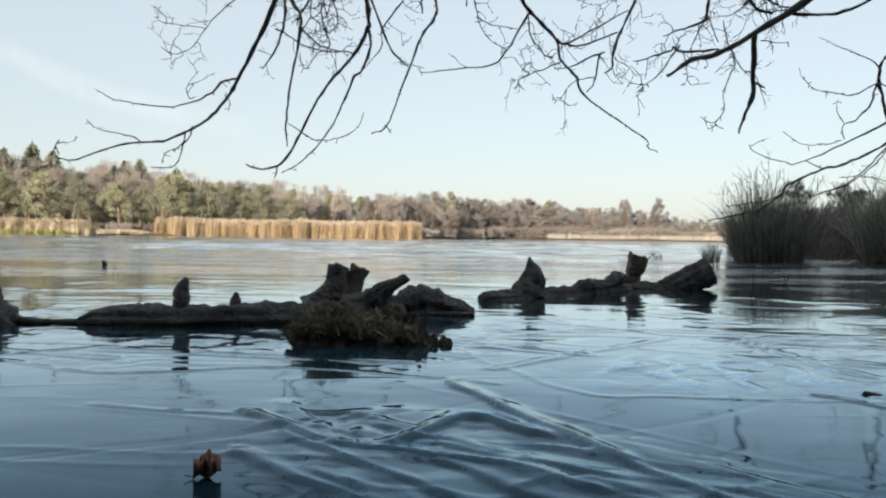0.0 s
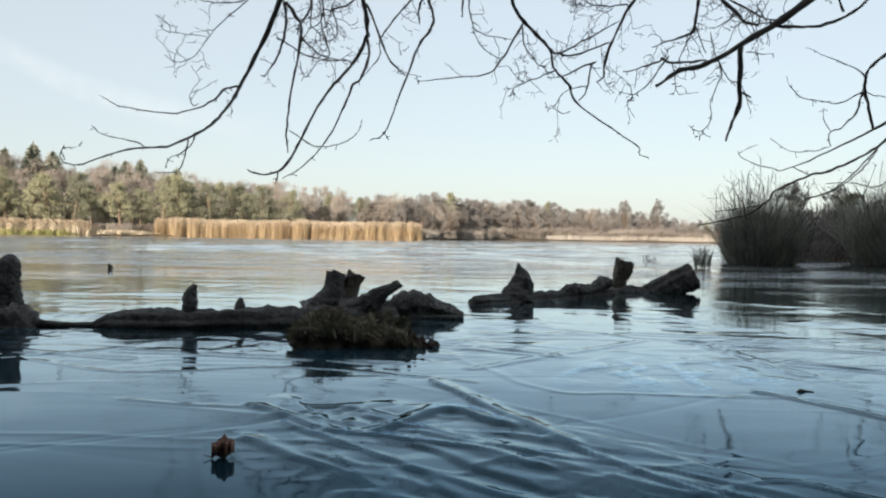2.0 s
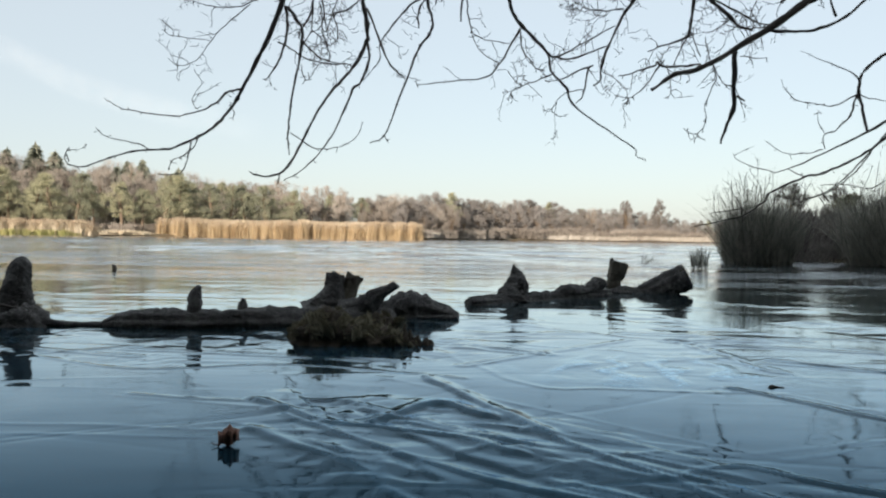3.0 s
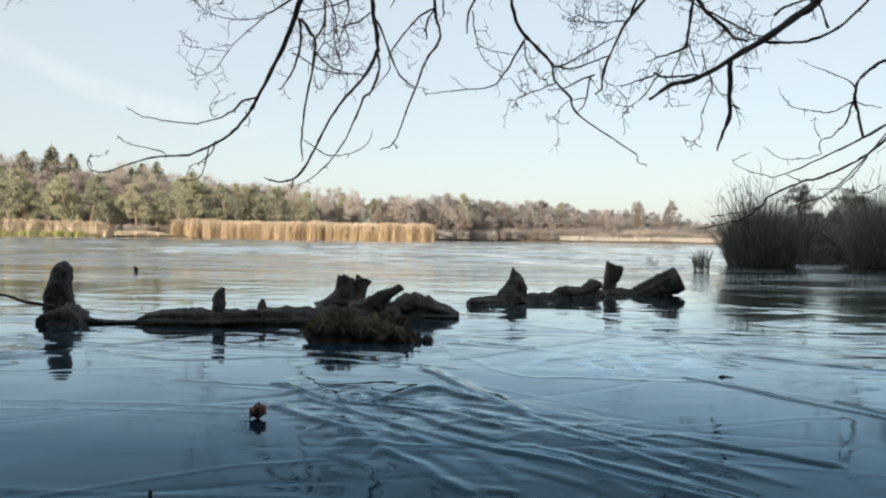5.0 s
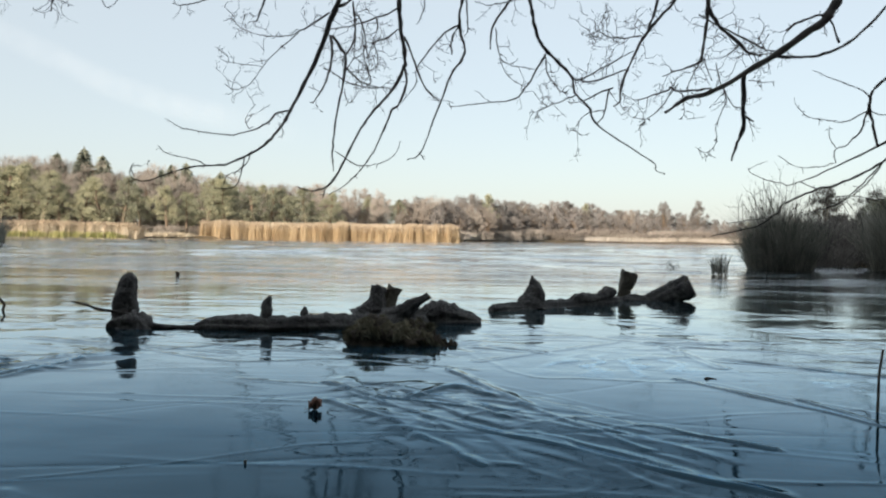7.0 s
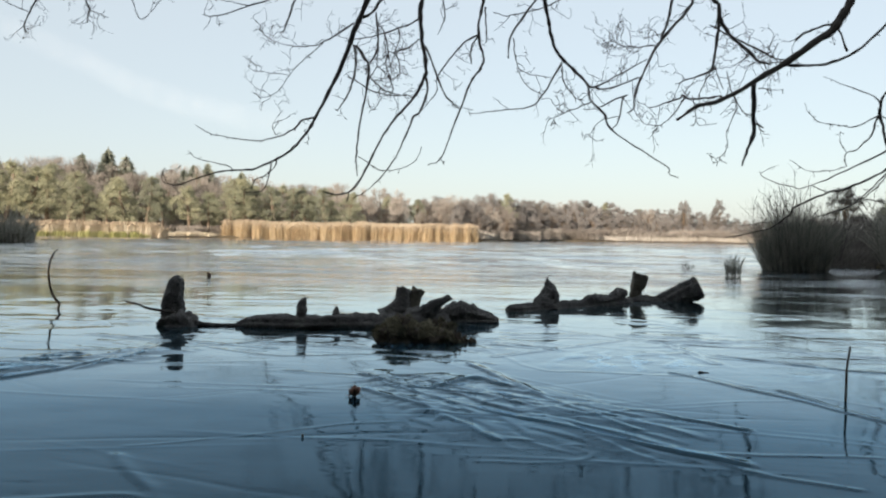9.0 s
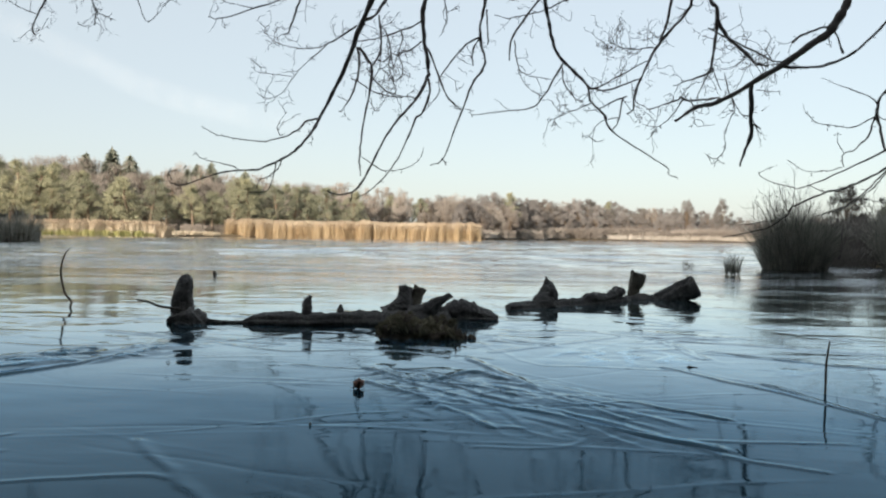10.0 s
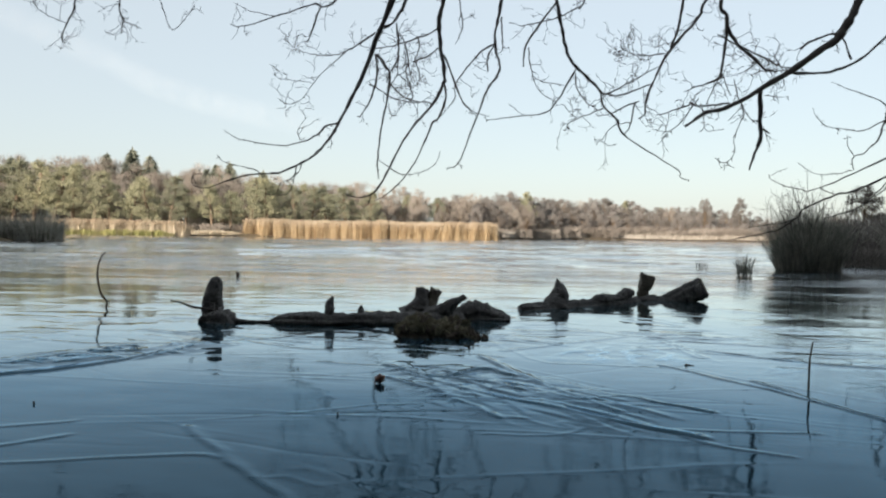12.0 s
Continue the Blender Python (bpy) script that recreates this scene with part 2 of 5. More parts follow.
def blade(verts, faces, root, tip, width, bend=(0, 0, 0), steps=2):
    """Adds a narrow grass blade from root to tip, arched by bend."""
    root, tip, bend = np.array(root, float), np.array(tip, float), np.array(bend, float)
    d = tip - root
    side = np.cross(d, (math.sin(root[0] * 91 + root[1] * 57), math.cos(root[0] * 47 + root[1] * 83), 0.15))
    side = side / (np.linalg.norm(side) + 1e-9) * width / 2
    base = len(verts)
    for i in range(steps):
        t = i / steps
        c = root + d * t + bend * 4 * t * (1 - t)
        w = 1 - 0.6 * t
        verts.extend((c - side * w, c + side * w))
    verts.append(tip)
    for i in range(steps - 1):
        a = base + 2 * i
        faces.append((a, a + 1, a + 3, a + 2))
    a = base + 2 * (steps - 1)
    faces.append((a, a + 1, a + 2))


# ---- the lake's outline, the ground and the ice ----
SHORE = [(11.5, -7), (12.0, 8), (12.2, 18), (11.2, 23.5), (16, 40), (47, 120), (76, 184), (30, 196), (10, 180), (-2, 135), (-18, 116), (-42, 100),
         (-56, 96), (-74, 92), (-86, 76), (-60, 58), (-34, 47), (-29, 40), (-31, 30), (-24, 8), (-12, -5), (-2, -8)]


def shore_distance(x, y):
    """Metres from the shore line, negative on the lake (arrays)."""
    best, inside = np.full(x.shape, 1e9), np.zeros(x.shape, bool)
    for (ax, ay), (bx, by) in zip(SHORE, SHORE[1:] + SHORE[:1]):
        dx, dy = bx - ax, by - ay
        t = np.clip(((x - ax) * dx + (y - ay) * dy) / (dx * dx + dy * dy), 0, 1)
        best = np.minimum(best, np.hypot(x - ax - t * dx, y - ay - t * dy))
        crosses = (ay > y) != (by > y)
        with np.errstate(divide="ignore", invalid="ignore"):
            cut = ax + (y - ay) * dx / dy if dy else np.full(x.shape, 1e9)
        inside ^= crosses & (x < cut)
    return np.where(inside, -best, best)


def waves(x, y, size, seed, octaves=4):
    """Smooth noise from sums of turned sine waves, about -1 to 1."""
    rng = np.random.default_rng(seed)
    total, weight = np.zeros(np.broadcast(x, y).shape), 0
    for o in range(octaves):
        for _ in range(4):
            a, ph, ph2 = rng.uniform(0, 6.28, 3)
            k = 6.28 / size * 1.9 ** o * rng.uniform(0.7, 1.3)
            total = total + np.sin(k * (x * np.cos(a) + y * np.sin(a)) + ph + 1.5 * np.sin(k * 0.4 * (y * np.cos(a) - x * np.sin(a)) + ph2)) / 1.8 ** o
        weight += 4 / 1.8 ** o
    return total / weight * 2


def ground_height(x, y):
    d = shore_distance(x, y)
    bank = np.clip(d, 0, 2.0) * 0.17 + np.clip(d - 2, 0, 60) * 0.022 + np.clip(d - 62, 0, 300) * 0.02
    return np.where(d > 0, bank + 0.06 * waves(x, y, 6, 3) * np.clip(d, 0, 1), np.clip(d, -3, 0) * 0.3)


def grid_mesh(name, xs, ys, height, material):
    gx, gy = np.meshgrid(xs, ys)
    gz = height(gx, gy)
    nx, ny = len(xs), len(ys)
    me = bpy.data.meshes.new(name)
    co = np.stack([gx, gy, gz], -1).reshape(-1, 3)
    idx = np.arange(nx * ny).reshape(ny, nx)
    quads = np.stack([idx[:-1, :-1], idx[:-1, 1:], idx[1:, 1:], idx[1:, :-1]], -1).reshape(-1, 4)
    me.vertices.add(len(co))
    me.vertices.foreach_set("co", co.ravel())
    me.loops.add(quads.size)
    me.loops.foreach_set("vertex_index", quads.ravel())
    me.polygons.add(len(quads))
    me.polygons.foreach_set("loop_start", np.arange(len(quads)) * 4)
    me.polygons.foreach_set("use_smooth", np.ones(len(quads), bool))
    me.update(calc_edges=True)
    me.validate()
    me.materials.append(material)
    return new(name, me)


def spread(dense_a, dense_b, step, far_a, far_b, grow=1.16):
    out = list(np.arange(dense_a, dense_b + step / 2, step))
    s = step
    while out[-1] < far_b:
        s *= grow
        out.append(out[-1] + s)
    s, low = step, []
    a = dense_a
    while a > far_a:
        s *= grow
        a -= s
        low.append(a)
    return np.array(low[::-1] + out)


ground = grid_mesh("ground", spread(-90, 60, 2.0, -1500, 1500), spread(-20, 210, 2.0, -1500, 2500), ground_height, earth)
tagged(ground, "leaf-littered lake bank and woodland floor, brown and pale", "ground", kind="structure")

# pressure ridges and refrozen cracks: lines of (x, y), a height and a width
RIDGES = [
    ([(0.06, 1.85), (0.37, 1.53), (0.63, 1.28), (0.89, 1.11), (1.10, 0.91), (1.40, 0.70)], 0.011, 0.020),
    ([(0.45, 2.50), (0.60, 2.15), (0.76, 1.77), (0.94, 1.46), (1.15, 1.10)], 0.010, 0.018),
    ([(0.80, 1.26), (1.02, 1.09), (1.21, 0.87)], 0.009, 0.016),
    ([(0.95, 1.30), (1.21, 1.41), (1.34, 1.32), (1.56, 1.15)], 0.008, 0.012),
    ([(0.25, 1.52), (0.43, 1.19), (0.63, 0.89)], 0.010, 0.018),
    ([(-0.62, 0.64), (-0.23, 0.84), (0.01, 1.02), (0.23, 1.10)], 0.0016, 0.006),
    ([(-2.3, 1.15), (-1.85, 1.58), (-1.67, 1.90), (-1.5, 2.55)], 0.012, 0.03),
    ([(1.55, 2.40), (1.78, 2.05), (2.06, 1.61), (2.27, 1.12)], 0.006, 0.012),
    ([(1.97, 1.97), (2.18, 1.38)], 0.006, 0.01),
    ([(-0.60, 0.52), (-0.30, 0.17), (-0.03, -0.15), (0.12, -0.32)], 0.005, 0.014),
    ([(-0.99, -0.02), (-0.66, 0.09), (-0.42, 0.17), (-0.28, 0.15)], 0.003, 0.0098),
    ([(-1.45, 0.30), (-1.30, 0.41), (-1.08, 0.55)], 0.0025, 0.0126),
    ([(-1.25, 0.09), (-1.12, 0.17), (-0.98, 0.33)], 0.003, 0.014),
    ([(0.58, 0.61), (0.89, 0.66), (1.04, 0.91)], 0.002, 0.007),
    ([(1.05, 0.90), (1.31, 0.81), (1.90, 0.82)], 0.0025, 0.0084),
    ([(0.82, 1.31), (1.15, 0.98), (1.42, 0.62), (1.68, 0.47)], 0.0035, 0.0098),
    ([(-0.07, 2.05), (0.20, 1.77), (0.36, 1.72), (0.56, 1.63), (0.70, 1.50)], 0.014, 0.022),
    ([(-0.01, 1.72), (0.20, 1.50), (0.42, 1.28)], 0.009, 0.018),
    ([(0.58, 2.19), (0.72, 1.90), (0.81, 1.70)], 0.013, 0.02),
    ([(0.33, 1.78), (0.50, 2.05), (0.65, 1.89)], 0.018, 0.028),
    ([(0.36, 3.55), (0.80, 2.44), (1.12, 2.34), (1.69, 2.30)], 0.002, 0.012),
    ([(-0.51, 2.14), (-0.01, 2.03), (0.52, 1.95), (0.82, 1.39)], 0.003, 0.010),
    ([(2.0, 3.1), (2.6, 2.6), (3.4, 2.5)], 0.006, 0.014),
    ([(1.0, 4.3), (1.7, 3.7), (2.6, 3.9), (3.8, 3.5)], 0.003, 0.012),
    ([(-1.4, 3.0), (-0.7, 2.6), (-0.1, 2.75), (0.6, 2.5)], 0.003, 0.010),
    ([(-3.2, 2.9), (-2.3, 2.55), (-1.5, 2.75), (-0.9, 3.2)], 0.003, 0.012),
]

# dark clear bands of young ice between the paler plates: two ends and a half width
BANDS = [((0.20, 3.55), (1.00, 3.14), 0.06), ((1.55, 3.98), (2.45, 3.76), 0.05), ((1.70, 3.66), (2.60, 3.34), 0.04), ((1.76, 3.66), (1.88, 2.76), 0.035),
         ((1.95, 3.02), (2.45, 2.76), 0.05), ((0.60, 2.80), (1.50, 3.70), 0.02), ((-0.9, 3.1), (0.3, 2.9), 0.04), ((-2.2, 3.3), (-0.8, 2.9), 0.035)]


def ice_height(x, y):
    z = 0.0005 * waves(x, y, 0.5, 5, 2) + 0.001 * waves(x, y, 1.7, 6, 2)
    lake_out = np.clip((y - 8) / 14, 0, 1) * np.clip((120 - y) / 60, 0, 1)       # low refrozen ripples out on the lake
    z += lake_out * (0.007 * waves(x * 0.30, y, 0.8, 41, 3) + 0.028 * waves(x * 0.25, y, 2.4, 42, 3) + 0.065 * np.clip((y - 10) / 20, 0, 1) * waves(x * 0.28, y, 7.5, 43, 2))
    by_logs = np.clip((y - 2.2) / 1.2, 0, 1) * np.clip((9 - y) / 4, 0, 1) * np.clip(0.45 + 1.3 * waves(x, y, 1.3, 47, 2), 0.05, 1)
    z += by_logs * (0.0035 * waves(x * 0.5 + 0.15 * waves(x, y, 1.0, 49, 1), y, 0.34, 44, 3) + 0.005 * waves(x * 0.4, y, 1.1, 45, 2))
    zone = (x > -4) & (x < 5) & (y > -1.2) & (y < 5)
    zx, zy = x[zone], y[zone]
    add = np.zeros(zx.shape)
    rime_glint = np.zeros(zx.shape)
    wob = 0.012 * waves(zx, zy, 0.5, 8, 3)
    for line, high, wide in RIDGES:
        path = smooth_path(line, 4)
        best = np.full(zx.shape, 1e9)
        side = np.zeros(zx.shape)
        for a, b in zip(path[:-1], path[1:]):
            dx, dy = b - a
            t = np.clip(((zx - a[0]) * dx + (zy - a[1]) * dy) / (dx * dx + dy * dy), 0, 1)
            ex, ey = zx - a[0] - t * dx, zy - a[1] - t * dy
            dist = np.hypot(ex, ey)
            near = dist < best
            best = np.where(near, dist, best)
            side = np.where(near, np.sign(dx * ey - dy * ex), side)
        off = best * side + wob                       # one flank long and low, the other steep
        rise = np.clip(np.where(off > 0, 1 - off / (wide * 3.6), 1 + off / (wide * 1.1)), 0, 1) ** 1.15
        add = np.maximum(add, high * rise)
        # pale crest: rime, and the ridge's sky glint put into the colour
        rime_glint = np.maximum(rime_glint, np.exp(-np.abs(off) / (wide * 0.55)) * min(1, high / 0.012) * 0.30)
    # crumpled, refrozen plates
    al, ac = (zx - 0.52) * 0.77 - (zy - 1.52) * 0.64, (zx - 0.52) * 0.64 + (zy - 1.52) * 0.77
    middle = np.clip(1.5 * (1 - ((al - 0.1) / 1.15) ** 2 - (ac / 0.54) ** 2), 0, 1) * np.clip((zx + 0.15 - (2.2 - zy) * 0.3) / 0.2 + 0.4, 0, 1)
    wl, wc = (zx + 1.8) * 0.66 + (zy - 2.22) * 0.75, (zx + 1.8) * 0.75 - (zy - 2.22) * 0.66
    wing = np.clip(1.6 * (1 - (wl / 0.85) ** 2 - (wc / 0.34) ** 2), 0, 1)
    crumple = np.clip(middle + wing + 0.5 * np.exp(-((zx / 0.6) ** 2 + ((zy + 0.1) / 0.3) ** 2)), 0, 1)
    fold = np.zeros(zx.shape)
    crook = 0.016 * waves(zx, zy, 0.35, 13, 2)
    shard = np.random.default_rng(12)
    for k in range(74):                              # broken plates fanning out from one corner, each pushed up along one side
        bear, far_out = shard.uniform(-1.32, -0.42), 0.15 + 1.5 * shard.random() ** 0.8
        a = bear + (shard.normal(0, 0.15) if k % 5 else shard.normal(0.9, 0.4))
        px, py = -0.05 + far_out * math.cos(bear), 2.3 + far_out * math.sin(bear)
        s = (zy - py) * math.cos(a) - (zx - px) * math.sin(a) + crook
        t = (zx - px) * math.cos(a) + (zy - py) * math.sin(a)
        s = s * shard.choice((-1, 1))
        long = np.clip(2.5 - 2.5 * np.abs(t) / (shard.uniform(0.06, 0.20) + 0.14 * far_out * (k % 5 > 0)), 0, 1)
        edge = np.clip(np.where(s > 0, 1 - s / 0.018, 1 + s / shard.uniform(0.05, 0.20)), 0, 1) * long
        fold = np.maximum(fold, edge * shard.uniform(0.3, 1.0) * (1.1 - 0.25 * far_out))
    for k in range(56):                               # a second, smaller heap of broken plates
        a, cl, cc = shard.normal(0.25, 0.45), shard.uniform(-0.75, 0.75), shard.normal(0, 0.16)
        px, py = -1.8 + 0.66 * cl + 0.75 * cc, 2.22 + 0.75 * cl - 0.66 * cc
        s = ((zy - py) * math.cos(a) - (zx - px) * math.sin(a) + crook) * shard.choice((-1, 1))
        t = (zx - px) * math.cos(a) + (zy - py) * math.sin(a)
        edge = np.clip(np.where(s > 0, 1 - s / 0.02, 1 + s / shard.uniform(0.06, 0.2)), 0, 1) * np.clip(2.5 - 2.5 * np.abs(t) / shard.uniform(0.08, 0.3), 0, 1)
        fold = np.maximum(fold, edge * shard.uniform(0.6, 1.5))
    # fine pressed-together folds that run with the ridge
    along, across = zx * 0.80 - zy * 0.60, zx * 0.60 + zy * 0.80
    crease = (1 - np.abs(waves(along * 0.22 + 0.06 * waves(zx, zy, 0.5, 19, 2), across, 0.30, 18, 2))) ** 5
    crease = np.clip(crease, 0, 1) * np.clip(0.3 + waves(zx, zy, 0.7, 20, 2), 0, 1)
    add = np.maximum(add, crumple * 0.014 * fold) + crumple * 0.004 * crease
    fold = np.maximum(fold, 0.4 * crease)
    hair = np.random.default_rng(31)
    for _ in range(90):                               # long fine refrozen cracks
        cx, cy, a, half = hair.uniform(-3.2, 3.8), hair.uniform(-0.6, 4.8), hair.normal(0, 0.35), hair.uniform(0.3, 1.1)
        s = (zy - cy) * math.cos(a) - (zx - cx) * math.sin(a) + 0.02 * waves(zx, zy, 0.9, 33, 2)
        t = (zx - cx) * math.cos(a) + (zy - cy) * math.sin(a)
        line = np.exp(-np.abs(s) / 0.011) * np.sqrt(np.clip(1 - np.abs(t) / half, 0, 1))
        add = add + hair.choice((-1, 1, 1)) * hair.uniform(0.0008, 0.0022) * line
        rime_glint = np.maximum(rime_glint, hair.uniform(0.1, 0.45) * line ** 2)
    # whitened fold crests paint in the highlights of the broken plates
    rime_glint = np.clip(np.maximum(rime_glint, crumple * (np.clip(fold, 0, 1) ** 5 * 0.75 + 0.02)), 0, 1)
    # a feathered patch of white ice and the greyer plate round it
    ang = np.arctan2(zy - 3.9, zx - 1.5)
    feather = np.exp(-(((zx - 1.38) / 0.46) ** 2 + ((zy - 2.76) / 0.33) ** 2)) * np.clip(0.25 + 0.9 * np.sin(ang * 34 + 2 * waves(zx, zy, 0.6, 15, 2)), 0, 1)
    slant, down = (zx - 2.3) * 0.89 - (zy - 2.4) * 0.45, (zx - 2.3) * 0.45 + (zy - 2.4) * 0.89
    feather = np.maximum(feather, 0.8 * np.exp(-((slant / 0.09) ** 4 + (down / 0.36) ** 4)) * np.clip(0.5 + 0.7 * waves(slant * 3, down, 0.5, 17, 2), 0.1, 1))
    add = add + 0.004 * feather
    plate = np.where(zy > 2.36 + 0.04 * waves(zx, zy * 0, 0.8, 16, 2), 1, 0) * np.exp(-(((zx - 1.6) / 1.3) ** 2 + ((zy - 3.0) / 1.0) ** 2))
    clear = np.zeros(zx.shape)
    for (ax, ay), (bx, by), half in BANDS:
        dx, dy = bx - ax, by - ay
        t = np.clip(((zx - ax) * dx + (zy - ay) * dy) / (dx * dx + dy * dy), 0, 1)
        dist = np.hypot(zx - ax - t * dx, zy - ay - t * dy) + wob
        clear = np.maximum(clear, np.clip((half * (1 - 0.5 * t) - dist) / 0.02, 0, 1))
        add = add + 0.0035 * np.exp(-((dist - half * (1 - 0.5 * t)) / 0.02) ** 2)
    rime_glint = np.clip((rime_glint + 1.0 * feather + 0.36 * plate) * (1 - 0.9 * clear), 0, 1)
    z[zone] += add
    rime_glint_on_ice[0] = np.zeros(x.shape)
    rime_glint_on_ice[0][zone] = rime_glint
    return z


rime_glint_on_ice = [None]
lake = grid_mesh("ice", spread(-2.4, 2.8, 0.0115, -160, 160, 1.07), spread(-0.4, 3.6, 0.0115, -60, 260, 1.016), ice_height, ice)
layer = lake.data.attributes.new("frost", "FLOAT", "POINT")
layer.data.foreach_set("value", rime_glint_on_ice[0].ravel().astype(np.float32))
tagged(lake, "dark frozen lake, glossy black ice with ridges and frost", "ice", kind="structure")


def root_place(ob):
    while ob.parent:
        ob = ob.parent
    return np.array(ob.location)


def part(name, verts, faces, material, parent, label="", smooth=False):
    """One mesh under a thing or a part, from vertices in the world."""
    off = root_place(parent)
    return mesh_object(name, [np.array(v) - off for v in verts], faces, material, parent, label, smooth)


def rough_wood(path, seed, sides=34, lump=0.13, grain=0.17, per=14, ragged=0.0, flat=1.0):
    """Vertices and faces of a weathered piece of wood along (x, y, z, radius), with lumps, grain ridges and broken ends."""
    rng = np.random.default_rng(seed)
    rows = smooth_path(path, per)
    n = len(rows)
    phase = rng.uniform(0, 6.28, 6)
    verts, faces = [], []
    tube(verts, faces, rows, sides)
    v = np.array(verts)
    for i in range(n):
        c = rows[i][:3]
        for k in range(sides):
            j = i * sides + k
            a = 2 * math.pi * k / sides
            s = 0.7 * i / per * 10 / 7
            e = 1 + lump * math.sin(2 * a + 1.3 * s + phase[0]) * math.sin(1.1 * s + phase[1]) + lump * 0.6 * math.sin(3 * a - 0.9 * s + phase[2])
            e += grain * math.sin(7 * a + 0.5 * s + phase[3]) * 0.6 + grain * math.sin(11 * a + phase[4] + 0.8 * math.sin(s * 2)) * 0.5
            e += grain * 1.2 * noise.noise(Vector(v[j]) * 22) + lump * 1.3 * noise.noise(Vector(v[j]) * 10) + 0.11 * noise.noise(Vector(v[j]) * 48) + 0.07 * noise.noise(Vector(v[j]) * 90)
            v[j] = c + (v[j] - c) * e
            if ragged and i >= n - 2:
                d = rows[-1][:3] - rows[-2][:3]
                d = d / (np.linalg.norm(d) + 1e-9)
                v[j] = v[j] + d * ragged * (0.5 + 0.9 * noise.noise(Vector((math.cos(a) * 2.2 + seed, math.sin(a) * 2.2, 0.3)))) * rows[-1][3] * 2
    v[:, 2] *= flat
    return list(v), faces


# ---- the fallen trunk in the ice ----
log = thing("fallen_trunk", (-0.6, 4.0, 0), "dark waterlogged fallen trunk with broken branch stubs, frozen in ice", "log")
part("body", *rough_wood([(-1.40, 3.93, 0.005, 0.03), (-1.28, 3.93, 0.02, 0.06), (-1.1, 3.95, 0.015, 0.078), (-0.85, 3.98, 0.01, 0.082), (-0.58, 4.05, 0.015, 0.086),
                          (-0.3, 4.17, 0.01, 0.088), (-0.05, 4.3, 0.01, 0.09), (0.2, 4.4, 0.0, 0.07)], 1, lump=0.07, grain=0.12), bark_wet, log, smooth=True)
part("branch_stub", *rough_wood([(-0.92, 3.98, 0.05, 0.042), (-0.905, 3.98, 0.13, 0.040), (-0.895, 3.98, 0.19, 0.034), (-0.88, 3.98, 0.225, 0.014)], 2, 12, ragged=0.6), bark_wet, log, smooth=True)
part("branch_stub", *rough_wood([(-0.665, 4.08, 0.06, 0.040), (-0.66, 4.08, 0.11, 0.032), (-0.655, 4.08, 0.15, 0.014)], 3, 12, ragged=0.4), bark_wet, log, smooth=True)
part("branch_stub", *rough_wood([(-0.26, 4.45, 0.02, 0.15), (-0.225, 4.45, 0.08, 0.105), (-0.195, 4.46, 0.15, 0.075), (-0.185, 4.48, 0.22, 0.056), (-0.182, 4.49, 0.27, 0.050)], 4, 26, lump=0.06, grain=0.11, ragged=0.30), bark_wet, log, smooth=True)
part("branch_stub", *rough_wood([(-0.13, 4.52, 0.05, 0.08), (-0.11, 4.52, 0.13, 0.056), (-0.088, 4.53, 0.20, 0.048), (-0.066, 4.54, 0.266, 0.055)], 5, 24, lump=0.05, grain=0.10, ragged=0.22), wood_cut, log, smooth=True)
part("branch_stub", *rough_wood([(-0.10, 4.36, 0.05, 0.085), (0.02, 4.33, 0.10, 0.068), (0.085, 4.32, 0.15, 0.052), (0.135, 4.31, 0.185, 0.034), (0.195, 4.31, 0.222, 0.026)], 6, 20, lump=0.08, ragged=0.9), bark_wet, log, smooth=True)
part("root", *rough_wood([(-1.72, 3.90, 0.015, 0.03), (-1.6, 3.90, 0.012, 0.016), (-1.45, 3.92, 0.01, 0.016), (-1.32, 3.93, 0.012, 0.03)], 7, 10), bark_wet, log, smooth=True)

stump = thing("tall_stump", (-1.93, 4.05, 0), "tall dark pointed stump of wet wood rising from ice", "stump")
part("body", *rough_wood([(-1.955, 4.03, -0.05, 0.088), (-1.955, 4.03, 0.05, 0.088), (-1.955, 4.03, 0.15, 0.083), (-1.945, 4.03, 0.24, 0.072), (-1.93, 4.03, 0.315, 0.058), (-1.918, 4.03, 0.358, 0.040), (-1.912, 4.03, 0.378, 0.016)], 8, 28, lump=0.05, grain=0.07, ragged=0.1), bark_wet, stump, smooth=True)
part("root_knob", *rough_wood([(-1.98, 3.92, -0.05, 0.09), (-1.87, 3.90, 0.0, 0.10), (-1.79, 3.89, 0.0, 0.095), (-1.70, 3.88, -0.03, 0.05)], 9, 30, lump=0.15, grain=0.18), bark_wet, stump, smooth=True)
part("twig", *rough_wood([(-1.80, 3.86, 0.085, 0.008), (-1.92, 3.85, 0.115, 0.009), (-2.06, 3.84, 0.135, 0.009), (-2.14, 3.83, 0.165, 0.008), (-2.24, 3.83, 0.183, 0.006)], 10, 8, per=5), twig_bark, stump, smooth=True)

